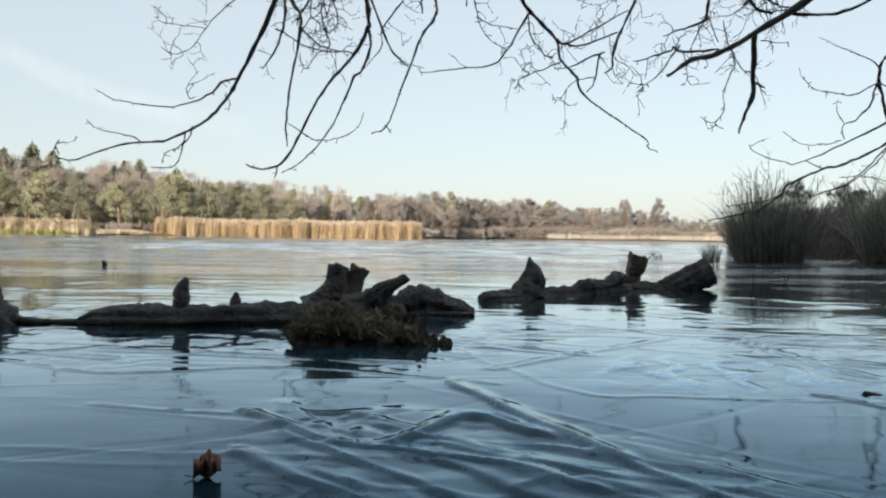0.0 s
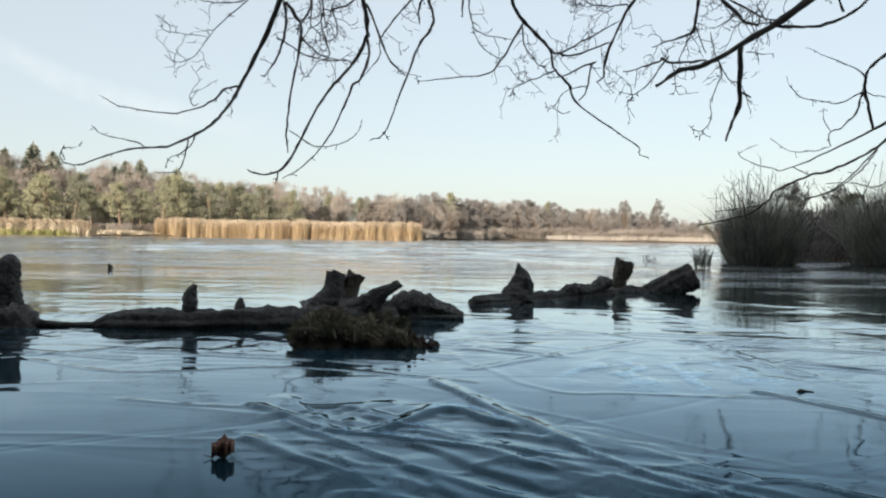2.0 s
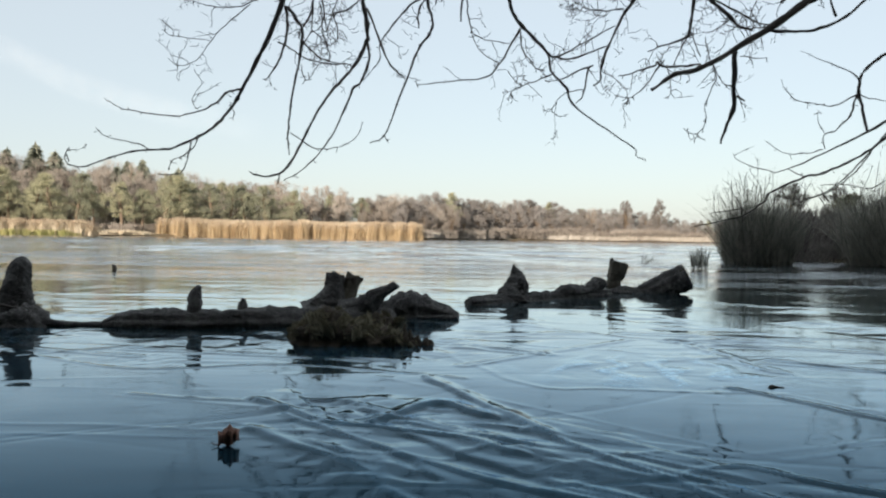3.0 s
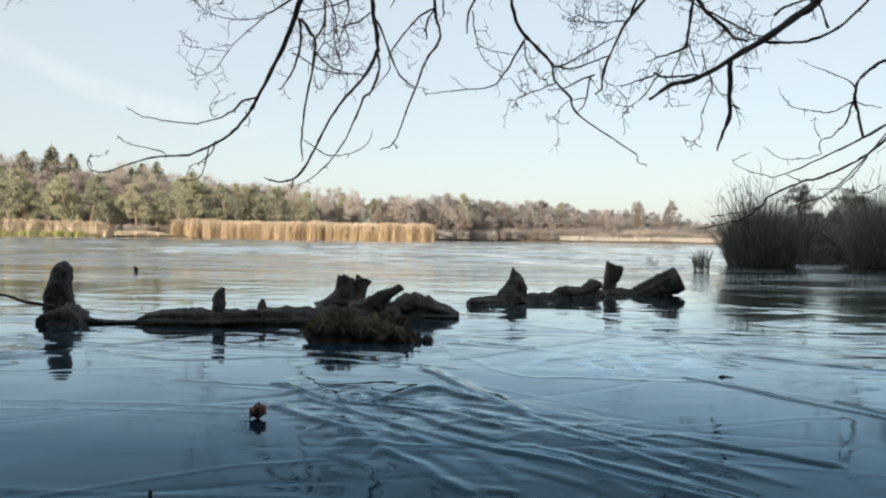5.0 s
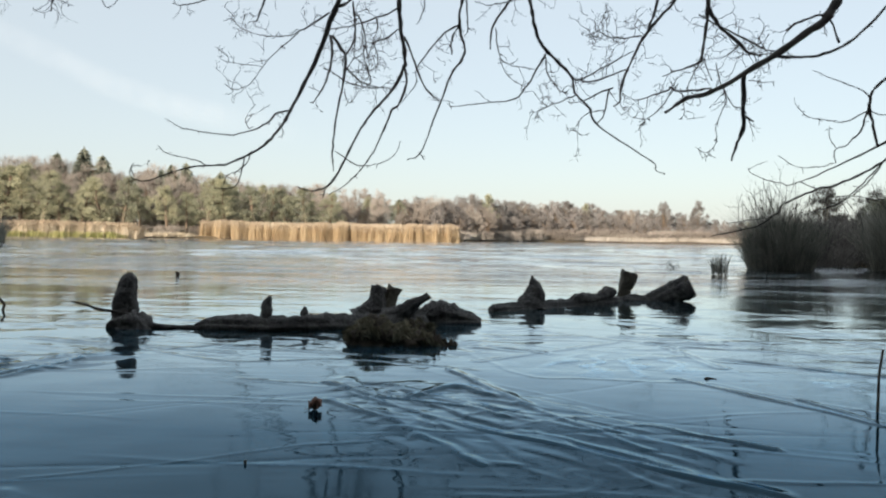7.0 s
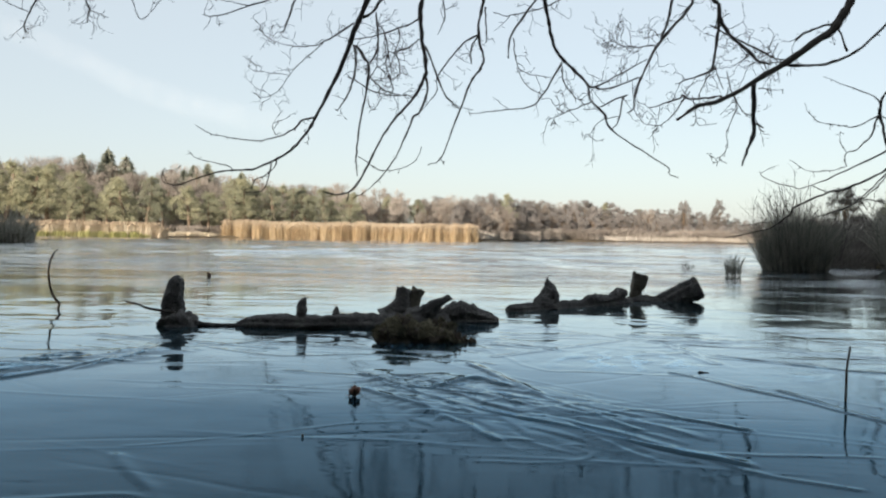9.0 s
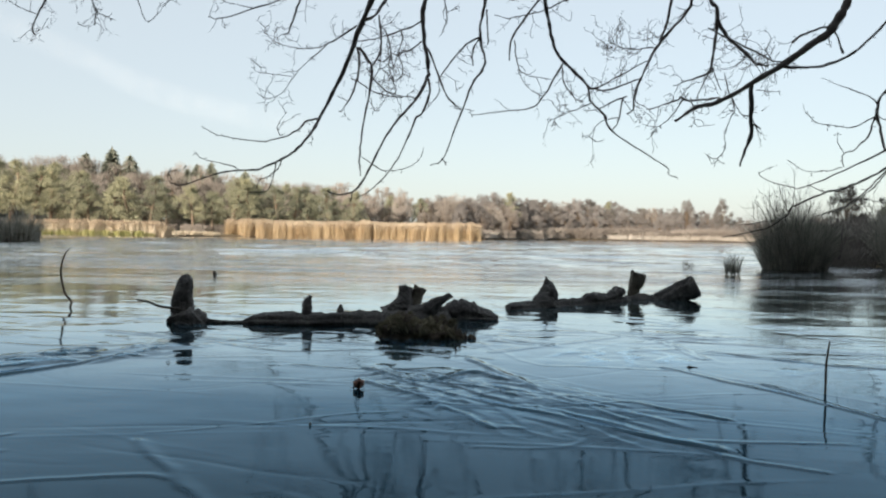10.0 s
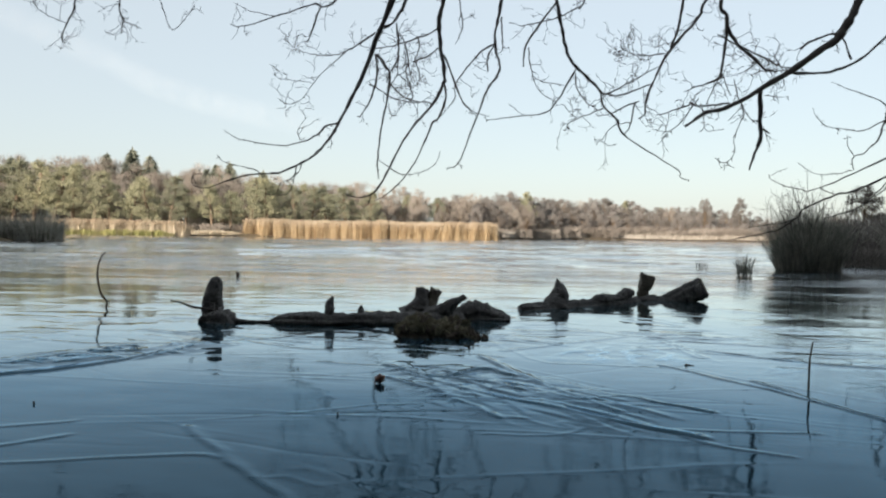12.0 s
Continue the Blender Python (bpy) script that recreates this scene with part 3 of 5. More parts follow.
far_log = thing("broken_log", (1.6, 6.4, 0), "dark rotten log with a pointed stub, frozen in ice", "log")
part("body", *rough_wood([(0.70, 5.62, 0.0, 0.055), (0.82, 5.72, 0.005, 0.06), (1.0, 5.95, 0.005, 0.058), (1.25, 6.15, 0.0, 0.06), (1.5, 6.4, 0.0, 0.06), (1.7, 6.6, 0.01, 0.07), (1.95, 6.85, 0.0, 0.06), (2.1, 7.1, 0.0, 0.05)], 11), bark_wet, far_log, smooth=True)
part("branch_stub", *rough_wood([(1.08, 6.12, -0.03, 0.19), (1.09, 6.14, 0.03, 0.14), (1.11, 6.16, 0.09, 0.106), (1.122, 6.17, 0.16, 0.086), (1.12, 6.18, 0.21, 0.062), (1.105, 6.18, 0.255, 0.032), (1.095, 6.18, 0.305, 0.008)], 12, 26, lump=0.06, grain=0.13, ragged=0.5), bark_wet, far_log, smooth=True)
part("knot", *rough_wood([(1.50, 6.45, 0.0, 0.06), (1.60, 6.52, 0.05, 0.078), (1.72, 6.62, 0.055, 0.07), (1.83, 6.72, 0.06, 0.055), (1.94, 6.82, 0.115, 0.062), (2.01, 6.86, 0.115, 0.04)], 13, 26, lump=0.12), bark_wet, far_log, smooth=True)

post = thing("upright_stub", (2.24, 7.35, 0), "short upright broken stub of grey-green wood", "stump")
part("body", *rough_wood([(2.19, 7.38, -0.05, 0.066), (2.20, 7.38, 0.05, 0.066), (2.22, 7.38, 0.14, 0.074), (2.245, 7.38, 0.22, 0.084), (2.258, 7.38, 0.268, 0.090)], 14, 28, lump=0.05, grain=0.10, ragged=0.36), wood_cut, post, smooth=True)

trunk_end = thing("sawn_trunk", (2.6, 7.35, 0), "thick dark trunk with a grey sawn end, leaning from ice", "log")
part("body", *rough_wood([(2.26, 7.40, -0.17, 0.10), (2.45, 7.38, -0.07, 0.120), (2.62, 7.36, 0.015, 0.128), (2.77, 7.34, 0.098, 0.132), (2.925, 7.32, 0.175, 0.130)], 15, 40, lump=0.05, grain=0.09), bark_wet, trunk_end, smooth=True)
part("root", *rough_wood([(2.06, 7.36, -0.03, 0.05), (2.18, 7.32, -0.005, 0.055), (2.32, 7.31, 0.005, 0.058), (2.44, 7.30, -0.02, 0.06), (2.56, 7.28, -0.05, 0.05)], 18, 24, lump=0.16), bark_wet, trunk_end, smooth=True)
cut_v, cut_f = [], []
axis = np.array((0.86, -0.20, 0.44))
axis /= np.linalg.norm(axis)
c0 = np.array((2.92, 7.319, 0.173))
tube(cut_v, cut_f, [np.array((*(c0 + axis * s), r)) for s, r in ((-0.03, 0.114), (0.014, 0.121), (0.022, 0.112))], 26)
part("sawn_end", cut_v, cut_f, wood_cut, trunk_end, "pale grey sawn end with ring cracks")

drift = thing("driftwood_mound", (0.32, 4.7, 0), "low rounded mound of dark rotting wood in ice", "log")
part("body", *rough_wood([(-0.04, 4.72, -0.02, 0.055), (0.08, 4.72, 0.0, 0.085), (0.20, 4.72, 0.015, 0.105), (0.33, 4.72, 0.03, 0.122), (0.44, 4.71, 0.01, 0.098), (0.54, 4.70, 0.0, 0.065), (0.61, 4.70, 0.0, 0.03)], 16, 30, lump=0.09, grain=0.14), bark_wet, drift, smooth=True)
part("splinter", *rough_wood([(0.34, 4.60, 0.008, 0.012), (0.5, 4.58, 0.012, 0.016), (0.60, 4.58, 0.01, 0.012)], 17, 8), bark_wet, drift, smooth=True)


# ---- mossy hummock ----
def lump_mesh(centre, size, seed, rings=18, seg=36, rough=0.22):
    verts, faces = [], []
    for i in range(rings + 1):
        el = math.pi / 2 - i / rings * math.pi * 0.72
        for k in range(seg):
            a = 2 * math.pi * k / seg
            q = Vector((math.cos(a) * math.cos(el), math.sin(a) * math.cos(el), math.sin(el)))
            e = 1 + rough * noise.noise(q * 2.1 + Vector((seed, 0, 0))) * 1.6 + rough * 0.7 * noise.noise(q * 6 + Vector((0, seed, 0)))
            verts.append(np.array(centre) + np.array((q.x * size[0], q.y * size[1], q.z * size[2])) * e)
    for i in range(rings):
        for k in range(seg):
            a, b = i * seg + k, i * seg + (k + 1) % seg
            faces.append((a, a + seg, b + seg, b))
    return verts, faces


hummock = thing("moss_hummock", (0.05, 3.55, 0), "small brown-green mossy hummock of sedge roots in the ice", "moss")
LUMPS = ((-0.14, 3.44, 0.12, 0.15, 0.105, 1500), (-0.05, 3.43, 0.14, 0.17, 0.150, 2600), (0.05, 3.46, 0.11, 0.15, 0.110, 1700), (0.18, 3.66, 0.12, 0.12, 0.108, 1500), (0.19, 3.41, 0.12, 0.12, 0.072, 1400), (0.31, 3.37, 0.09, 0.06, 0.036, 500))
for k, (cx, cy, sx, sy, sz, n) in enumerate(LUMPS):
    part("peat_body", *lump_mesh((cx, cy, -0.005), (sx * 0.95, sy * 0.95, sz), 3 + 2 * k, rough=0.3), peat, hummock, smooth=True)
rng = np.random.default_rng(21)
mv, mf = [], []
for cx, cy, sx, sy, sz, n in LUMPS:
    clumps = rng.uniform(0, 6.28, (34, 2))
    ways = rng.normal(0, 0.5, (34, 3))
    for _ in range(n):
        q = rng.integers(34)
        a, r = clumps[q][0] + rng.normal(0, 0.10), abs(min(1.0, (clumps[q][1] / 6.28) ** 0.5 + rng.normal(0, 0.05)))
        z = sz * math.sqrt(max(0.0, 1 - r * r * 0.9))
        p0 = np.array((cx + sx * r * math.cos(a), cy + sy * r * math.sin(a), z - 0.012))
        lean = np.array((math.cos(a) * r * 0.7, math.sin(a) * r * 0.7, 0.9)) + ways[q] + rng.normal(0, 0.25, 3)
        ln = rng.uniform(0.018, 0.040) * (1 + 0.7 * (q % 4 == 0))
        blade(mv, mf, p0, p0 + lean / np.linalg.norm(lean) * ln, rng.uniform(0.005, 0.013))
tagged(part("moss_cover", mv, mf, moss, hummock, "short brown-green moss and sedge shoots"), kind="stuff")
for x, y, hgt in ((0.318, 3.38, 0.09), (0.345, 3.37, 0.065), (0.382, 3.36, 0.045), (0.425, 3.37, 0.032), (0.28, 3.34, 0.04), (0.33, 3.34, 0.055), (0.445, 3.38, 0.024), (0.22, 3.52, 0.10), (0.20, 3.32, 0.02)):
    part("root_spike", *rough_wood([(x, y, -0.02, 0.024), (x + 0.003, y, hgt * 0.5, 0.019), (x + 0.008, y, hgt * 1.15, 0.006)], int(x * 1000), 14, lump=0.25, per=6), peat, hummock, smooth=True)


# ---- sedge tussocks ----
def tussock(at, radius, high, count, seed, label, wide=0.011, name="sedge_tussock", category="sedge", core=True):
    e = thing(name, at, label, category, "sedge tussocks" if name == "sedge_tussock" else "")
    r = np.random.default_rng(seed)
    v, f = [], []
    for _ in range(count):
        a, q = r.uniform(0, 6.28), math.sqrt(r.uniform(0, 1))
        ln = high * (0.35 + 0.70 * r.random() ** 0.8 if r.random() > 0.05 else r.uniform(1.05, 1.4)) * (1 - 0.12 * q)
        lean = q * r.uniform(0.05, 0.85) + r.normal(0, 0.12)
        if r.random() < 0.3:
            ln *= r.uniform(0.3, 0.7)
        b = np.array((at[0] + 0.58 * radius * q * math.cos(a), at[1] + 0.58 * radius * q * math.sin(a), at[2] + r.uniform(-0.02, 0.1)))
        a += r.normal(0, 1.1)
        out = np.array((math.cos(a), math.sin(a), 0))
        tip = b + out * ln * math.sin(min(lean, 1.2)) + np.array((0, 0, ln * math.cos(min(lean, 1.2))))
        blade(v, f, b, tip, wide * r.uniform(0.6, 1.4), (-out * 0.06 * ln + np.array((0, 0, 0.10 * ln))), 3)
    if core:
        part("root_mound", *lump_mesh(at, (radius * 0.5, radius * 0.5, high * 0.36), seed % 7, 10, 24), peat, e, "dense dark base of old leaves", True)
    tagged(part("foliage", v, f, sedge, e), kind="stuff")
    if high > 1.5:
        tw, tfc = [], []
        for _ in range(46):
            a, q = r.uniform(0, 6.28), r.uniform(0.1, 0.85) * radius
            p = np.array((at[0] + q * math.cos(a), at[1] + q * math.sin(a), 0.3))
            way = np.array((math.cos(a) * 0.2, math.sin(a) * 0.2, 1.0)) + r.normal(0, 0.10, 3)
            for _ in range(3):
                g = p + way * high * r.uniform(0.22, 0.36)
                tube(tw, tfc, [np.array((*p, 0.008)), np.array((*((p + g) / 2 + r.normal(0, 0.03, 3)), 0.006)), np.array((*g, 0.005))], 3, False)
                for _ in range(3):
                    s = p + (g - p) * r.uniform(0.3, 1)
                    w = way * 0.6 + r.normal(0, 0.5, 3)
                    blade(tw, tfc, s, s + w * r.uniform(0.15, 0.4), 0.010, r.normal(0, 0.03, 3), 2)
                p, way = g, way + r.normal(0, 0.16, 3)
        tagged(part("twig_growth", tw, tfc, twig_bark, e, "thin leafless dark twigs"), kind="stuff")
    return e


tussock((7.75, 17.5, 0.0), 1.3, 1.65, 6200, 31, "large dark green-brown sedge tussock standing in the ice", 0.010)
tussock((10.9, 17.7, 0.0), 1.55, 1.9, 6200, 32, "large dark sedge tussock with pale blade tips", 0.010)
tussock((5.37, 14.4, 0.0), 0.28, 0.48, 150, 34, "small tuft of thin dark sedge in the ice", 0.012, core=False)
tussock((5.2, 17.6, 0.0), 0.3, 0.16, 40, 36, "few short sedge blades poking through ice", 0.014, core=False)
for k, (x, y, s) in enumerate(((12.6, 24.2, 0.8), (14.2, 25.8, 1.1), (15.6, 28.0, 1.4))):
    tussock((x, y, 0.0), 1.2 * s, 1.15 * s, 1500, 40 + k, "dark shaded sedge clump on the bank", 0.018)
for k, (x, y, s) in enumerate(((-27.4, 40.0, 1.25), (-30.3, 38.0, 1.15), (-30.6, 41.5, 1.1), (-33.0, 39.5, 1.2), (-29.6, 36.2, 0.9))):
    tussock((x, y, 0.0), 1.6 * s, 1.45 * s, 1500, 50 + k, "dark shaded sedge clump on the far bank of ice", 0.03)

# ---- stems frozen in ----
def stem(path, name, label, seed, material=None):
    e = thing(name, path[0][:3], label, "twig")
    part("stalk", *rough_wood(path, seed, 7, per=5, lump=0.05, grain=0.05), material or straw, e, smooth=True)
    return e


stem([(-3.40, 4.85, -0.03, 0.010), (-3.39, 4.85, 0.02, 0.011), (-3.385, 4.85, 0.055, 0.010), (-3.45, 4.85, 0.14, 0.010), (-3.487, 4.85, 0.30, 0.0095), (-3.478, 4.85, 0.42, 0.008), (-3.44, 4.85, 0.51, 0.007), (-3.40, 4.85, 0.55, 0.005)], "bent_twig", "thin dark bent twig sticking up from the ice", 61)
stem([(2.195, 1.77, -0.03, 0.005), (2.197, 1.77, 0.05, 0.0055), (2.199, 1.77, 0.15, 0.005), (2.212, 1.77, 0.252, 0.004)], "dead_stem", "thin dark dead stem standing in the ice", 62)
stem([(-4.19, 10.5, -0.03, 0.03), (-4.20, 10.5, 0.03, 0.028), (-4.23, 10.5, 0.065, 0.012)], "dead_stem", "short dark twig stub in the ice", 64)
stem([(1.700, 2.42, 0.002, 0.002), (1.715, 2.425, 0.005, 0.006), (1.735, 2.43, 0.003, 0.004), (1.760, 2.42, 0.002, 0.002)], "twig_piece", "small dark piece of twig lying on the ice", 65)
stem([(-0.062, 0.827, -0.01, 0.004), (-0.062, 0.827, 0.012, 0.004)], "dead_stem", "tiny dark stem tip poking from the ice", 67)
stem([(-1.42, 0.795, -0.01, 0.005), (-1.42, 0.795, 0.014, 0.004)], "dead_stem", "tiny dark stem tip poking from the ice", 68)

# ---- the fallen oak leaf ----
def oak_leaf(at, turn, size):
    e = thing("oak_leaf", at, "curled reddish-brown dry oak leaf on the ice", "leaf")
    v, f = [], []
    rows = 15
    for i in range(rows + 1):
        t = i / rows
        half = size * 0.55 * math.sin(math.pi * min(1, t * 0.96 + 0.03)) ** 0.8 * (0.78 + 0.28 * math.cos(t * 22)) + 0.0008
        for k in range(-3, 4):
            s = k / 3
            x, y = (t - 0.5) * size, s * half
            z = 0.002 + 0.008 * t + 0.036 * s * s + 0.005 * math.sin(9 * t + 3 * s)
            x *= 0.75
            cx, cy = x * math.cos(turn) - y * math.sin(turn), x * math.sin(turn) + y * math.cos(turn)
            v.append((at[0] + cx, at[1] + cy, at[2] + z))
    for i in range(rows):
        for k in range(6):
            a = i * 7 + k
            f.append((a, a + 1, a + 8, a + 7))
    ob = part("blade", v, f, leaf_brown, e, smooth=True)
    m = ob.modifiers.new("thickness", "SOLIDIFY")
    m.thickness = 0.0012
    sv, sf = [], []
    c, s = math.cos(turn), math.sin(turn)
    tube(sv, sf, [np.array((at[0] + d * c, at[1] + d * s, at[2] + z, 0.0012)) for d, z in ((-size * 0.36, 0.006), (-size * 0.5, 0.008), (-size * 0.6, 0.012))], 6)
    part("stalk", sv, sf, leaf_brown, e)
    return e


oak_leaf((-0.015, 1.54, -0.002), 0.3, 0.068)

# ---- the overhanging tree ----
tree = thing("overhanging_oak", (12.6, 11.6, 0.3), "leafless dark oak whose drooping boughs hang over the ice", "tree")
tv, tf = [], []
tube(tv, tf, smooth_path([(12.6, 11.6, -0.1, 0.52), (12.55, 11.6, 1.2, 0.40), (12.4, 11.5, 3.5, 0.36), (12.5, 11.7, 6.5, 0.30), (12.8, 11.5, 10, 0.18), (12.6, 11.8, 13.5, 0.05)], 5), 16)
part("trunk", tv, tf, twig_bark, tree, smooth=True)
BOUGHS = [[(12.45, 11.6, 5.0, 0.22), (9.5, 11.4, 6.4, 0.17), (6.0, 11.0, 6.9, 0.14), (2.5, 10.9, 6.8, 0.12), (-1.0, 11.2, 6.5, 0.10), (-5.0, 12.1, 6.3, 0.07), (-10.0, 12.4, 6.0, 0.04)],
          [(12.4, 11.5, 3.8, 0.20), (9.8, 10.4, 5.6, 0.15), (7.0, 9.8, 6.2, 0.12), (4.8, 9.8, 6.3, 0.08)],
          [(12.45, 11.5, 3.0, 0.15), (10.5, 12.1, 3.3, 0.11), (8.6, 12.2, 3.2, 0.075), (7.9, 12.1, 2.9, 0.06)]]
for rows in BOUGHS:
    bv, bf = [], []
    tube(bv, bf, smooth_path(rows, 5), 10)
    part("bough", bv, bf, twig_bark, tree, smooth=True)
bough_rows = [smooth_path(b, 8) for b in BOUGHS]
twig_rng = np.random.default_rng(77)


def side_twig(v, f, start, way, length, radius, depth=0):
    """A thin crooked side twig that forks."""
    pts, p, d = [], np.array(start, float), np.array(way, float)
    n = 5
    for i in range(n):
        pts.append(np.array((*p, radius * (1 - 0.5 * i / n))))
        d = d + twig_rng.normal(0, 0.38, 3) * np.array((1, 0.6, 1))
        d /= np.linalg.norm(d)
        p = p + d * length / n
        if depth < 2 and i > 0 and twig_rng.random() < 0.48:
            side_twig(v, f, p, d + twig_rng.normal(0, 0.6, 3) * np.array((1, 0.6, 1)), length * 0.5, radius * 0.75, depth + 1)
    tube(v, f, pts, 3, False)


def limb(key, pts, joins=False):
    """A hanging limb along (x, y, z, radius in mm), joined up to the nearest bough where it starts above, with side twigs."""
    rows = [np.array((x, y, z, r / 1000)) for x, y, z, r in pts]
    if joins:
        p, d = rows[0], rows[0] - rows[1]
        d = d[:3] / np.linalg.norm(d[:3])
        reach = p[:3] + d * 1.2
        near = min((q for b in bough_rows for q in b), key=lambda q: np.linalg.norm(q[:3] - reach))
        mid = (p[:3] + d * 0.5 + near[:3]) / 2 + d * 0.2
        rows = [np.array((*near[:3], p[3] * 1.25)), np.array((*mid, p[3] * 1.12))] + rows
    path = smooth_path(rows, 8)
    v, f = [], []
    big = rows[0][3] > 0.02
    for q in path:
        q[:3] += np.array([noise.noise(Vector(q[:3]) * 2.3 + Vector((9 * k, 0, 0))) for k in range(3)]) * min(0.02, 0.008 + q[3] * 0.3)
        q[:3] += np.array([noise.noise(Vector(q[:3]) * 8.5 + Vector((0, 7 * k, 3))) for k in range(3)]) * 0.019
        q[3] *= (0.90 if q[3] > 0.02 else 1.0) * (1 + 0.5 * noise.noise(Vector(q[:3]) * 13))
    tube(v, f, path, 8 if big else 5)
    b = part("branch", v, f, twig_bark, tree, smooth=True)
    tw, tfc = [], []
    for q, q2 in zip(path[2:-1], path[3:]):
        thin = q[3] < 0.016
        if twig_rng.random() < 0.75 * TWIGGY.get(key, 0.14) * (1.3 if thin else 0.6) * min(1.0, max(0.0, (q[2] - 2.25) / 1.1)):
            d = q2[:3] - q[:3]
            d /= np.linalg.norm(d) + 1e-9
            side = np.cross(d, (0, 1, 0)) * (1 if twig_rng.random() < 0.5 else -1)
            side_twig(tw, tfc, q[:3], d * 0.5 + side * 0.9 + twig_rng.normal(0, 0.2, 3), twig_rng.uniform(0.16, 0.46), 0.0064)
        if twig_rng.random() < 0.28:                  # short spurs and buds
            spur = q[:3] + np.array((twig_rng.normal(0, 0.7), twig_rng.normal(0, 0.3), twig_rng.normal(-0.2, 0.6))) * twig_rng.uniform(0.03, 0.07)
            tube(tw, tfc, [np.array((*q[:3], 0.006)), np.array((*((q[:3] + spur) / 2), 0.005)), np.array((*spur, 0.0062))], 4)
    if tw:
        tagged(part("fine_growth", tw, tfc, twig_bark, b), kind="stuff")


TWIGGY = {"N1": 0.1, "N2": 0.15, "N3": 0.15, "N4": 0.06, "N5": 0.32, "N6": 0.12, "G1": 0.0, "G2": 0.0, "G3": 0.0, "G0": 0.0, "A6": 0.3, "A8": 0.6, "B4": 0.7, "D4": 0.7, "D5": 0.45, "D6": 0.6, "D7": 0.6, "E0": 0.9, "E2": 0.9, "E3": 1.0, "F0": 0.6, "F3": 0.9, "H6": 1.0, "H2": 0.25,
          "H0": 0.25, "L1": 0.5, "L2": 0.5, "L5": 0.3, "A4": 0.2, "A7": 0.4, "C0": 0.08, "A0": 0.05, "A1": 0.08, "B0": 0.05, "B2": 0.08, "D0": 0.12, "H1": 0.12, "G4": 0.08, "G6": 0.1}
limb("A0", [(-1.70, 11.30, 4.96, 60), (-2.35, 11.81, 3.66, 43), (-2.86, 12.11, 2.86, 34), (-3.09, 12.23, 2.55, 30), (-3.46, 12.37, 2.25, 25), (-4.09, 12.56, 1.98, 20), (-4.99, 12.80, 1.90, 15), (-5.80, 13.01, 1.68, 13), (-6.14, 13.10, 1.70, 10), (-6.25, 13.14, 1.84, 8), (-6.19, 13.20, 2.02, 5)], True)
limb("A1", [(-2.81, 11.90, 2.85, 19), (-3.09, 12.01, 2.79, 17), (-3.28, 12.11, 2.64, 15), (-3.94, 12.36, 2.48, 12), (-5.04, 12.74, 2.64, 9), (-5.46, 12.90, 2.85, 5)])
limb("A1", [(-3.47, 12.00, 2.57, 8), (-3.58, 12.03, 2.56, 7), (-3.64, 12.09, 2.72, 6), (-3.50, 12.20, 3.01, 5)])
limb("A2", [(-4.57, 12.60, 1.94, 11), (-4.77, 12.68, 2.04, 10), (-5.40, 12.90, 2.18, 8), (-5.62, 13.00, 2.35, 5)])
limb("A3", [(-3.69, 12.20, 2.08, 12), (-3.81, 12.25, 1.61, 10), (-3.99, 12.27, 1.50, 9), (-4.28, 12.30, 1.49, 7)])
limb("A3", [(-3.58, 12.20, 2.15, 10), (-3.64, 12.22, 1.99, 10), (-3.85, 12.26, 1.80, 10), (-4.03, 12.28, 1.72, 8), (-4.11, 12.30, 1.55, 6)])
limb("A4", [(-2.00, 11.40, 4.01, 28), (-1.96, 11.35, 3.72, 23), (-2.04, 11.28, 3.24, 16), (-2.21, 11.21, 2.90, 9), (-2.29, 11.20, 2.87, 6)])
limb("A5", [(-1.97, 11.40, 4.01, 33), (-1.84, 11.40, 3.83, 28), (-1.74, 11.40, 3.52, 23), (-1.93, 11.40, 2.35, 16), (-1.91, 11.40, 1.75, 9)])
limb("A5", [(-1.90, 11.40, 2.09, 9), (-1.49, 11.33, 1.85, 8), (-1.08, 11.27, 1.89, 7), (-0.87, 11.23, 2.03, 6), (-0.77, 11.20, 2.23, 5)])
limb("A6", [(-2.01, 11.40, 4.39, 19), (-2.61, 11.54, 4.10, 12), (-2.95, 11.61, 4.06, 9), (-3.34, 11.68, 4.11, 7), (-3.63, 11.74, 4.23, 6), (-3.87, 11.80, 4.46, 5)])
limb("A6", [(-2.63, 11.70, 4.14, 10), (-3.16, 11.82, 3.72, 8), (-3.51, 11.91, 3.31, 6), (-3.80, 11.96, 3.22, 6), (-4.01, 12.00, 3.33, 5)])
limb("A6", [(-3.29, 11.90, 3.60, 6), (-4.01, 12.07, 3.74, 5), (-4.11, 12.10, 3.83, 4)])
limb("A7", [(-1.74, 11.40, 3.50, 14), (-1.51, 11.32, 3.27, 12), (-1.30, 11.27, 3.16, 9), (-1.03, 11.20, 3.11, 6)])
limb("A8", [(-1.42, 11.20, 4.93, 32), (-1.63, 11.26, 4.60, 28), (-1.84, 11.30, 4.46, 28)], True)
limb("A8", [(-1.60, 11.20, 4.53, 18), (-1.55, 11.15, 3.97, 16), (-1.75, 11.10, 3.46, 9)])
limb("A8", [(-1.57, 11.20, 4.31, 14), (-1.44, 11.16, 4.17, 14), (-1.28, 11.00, 3.44, 7)])
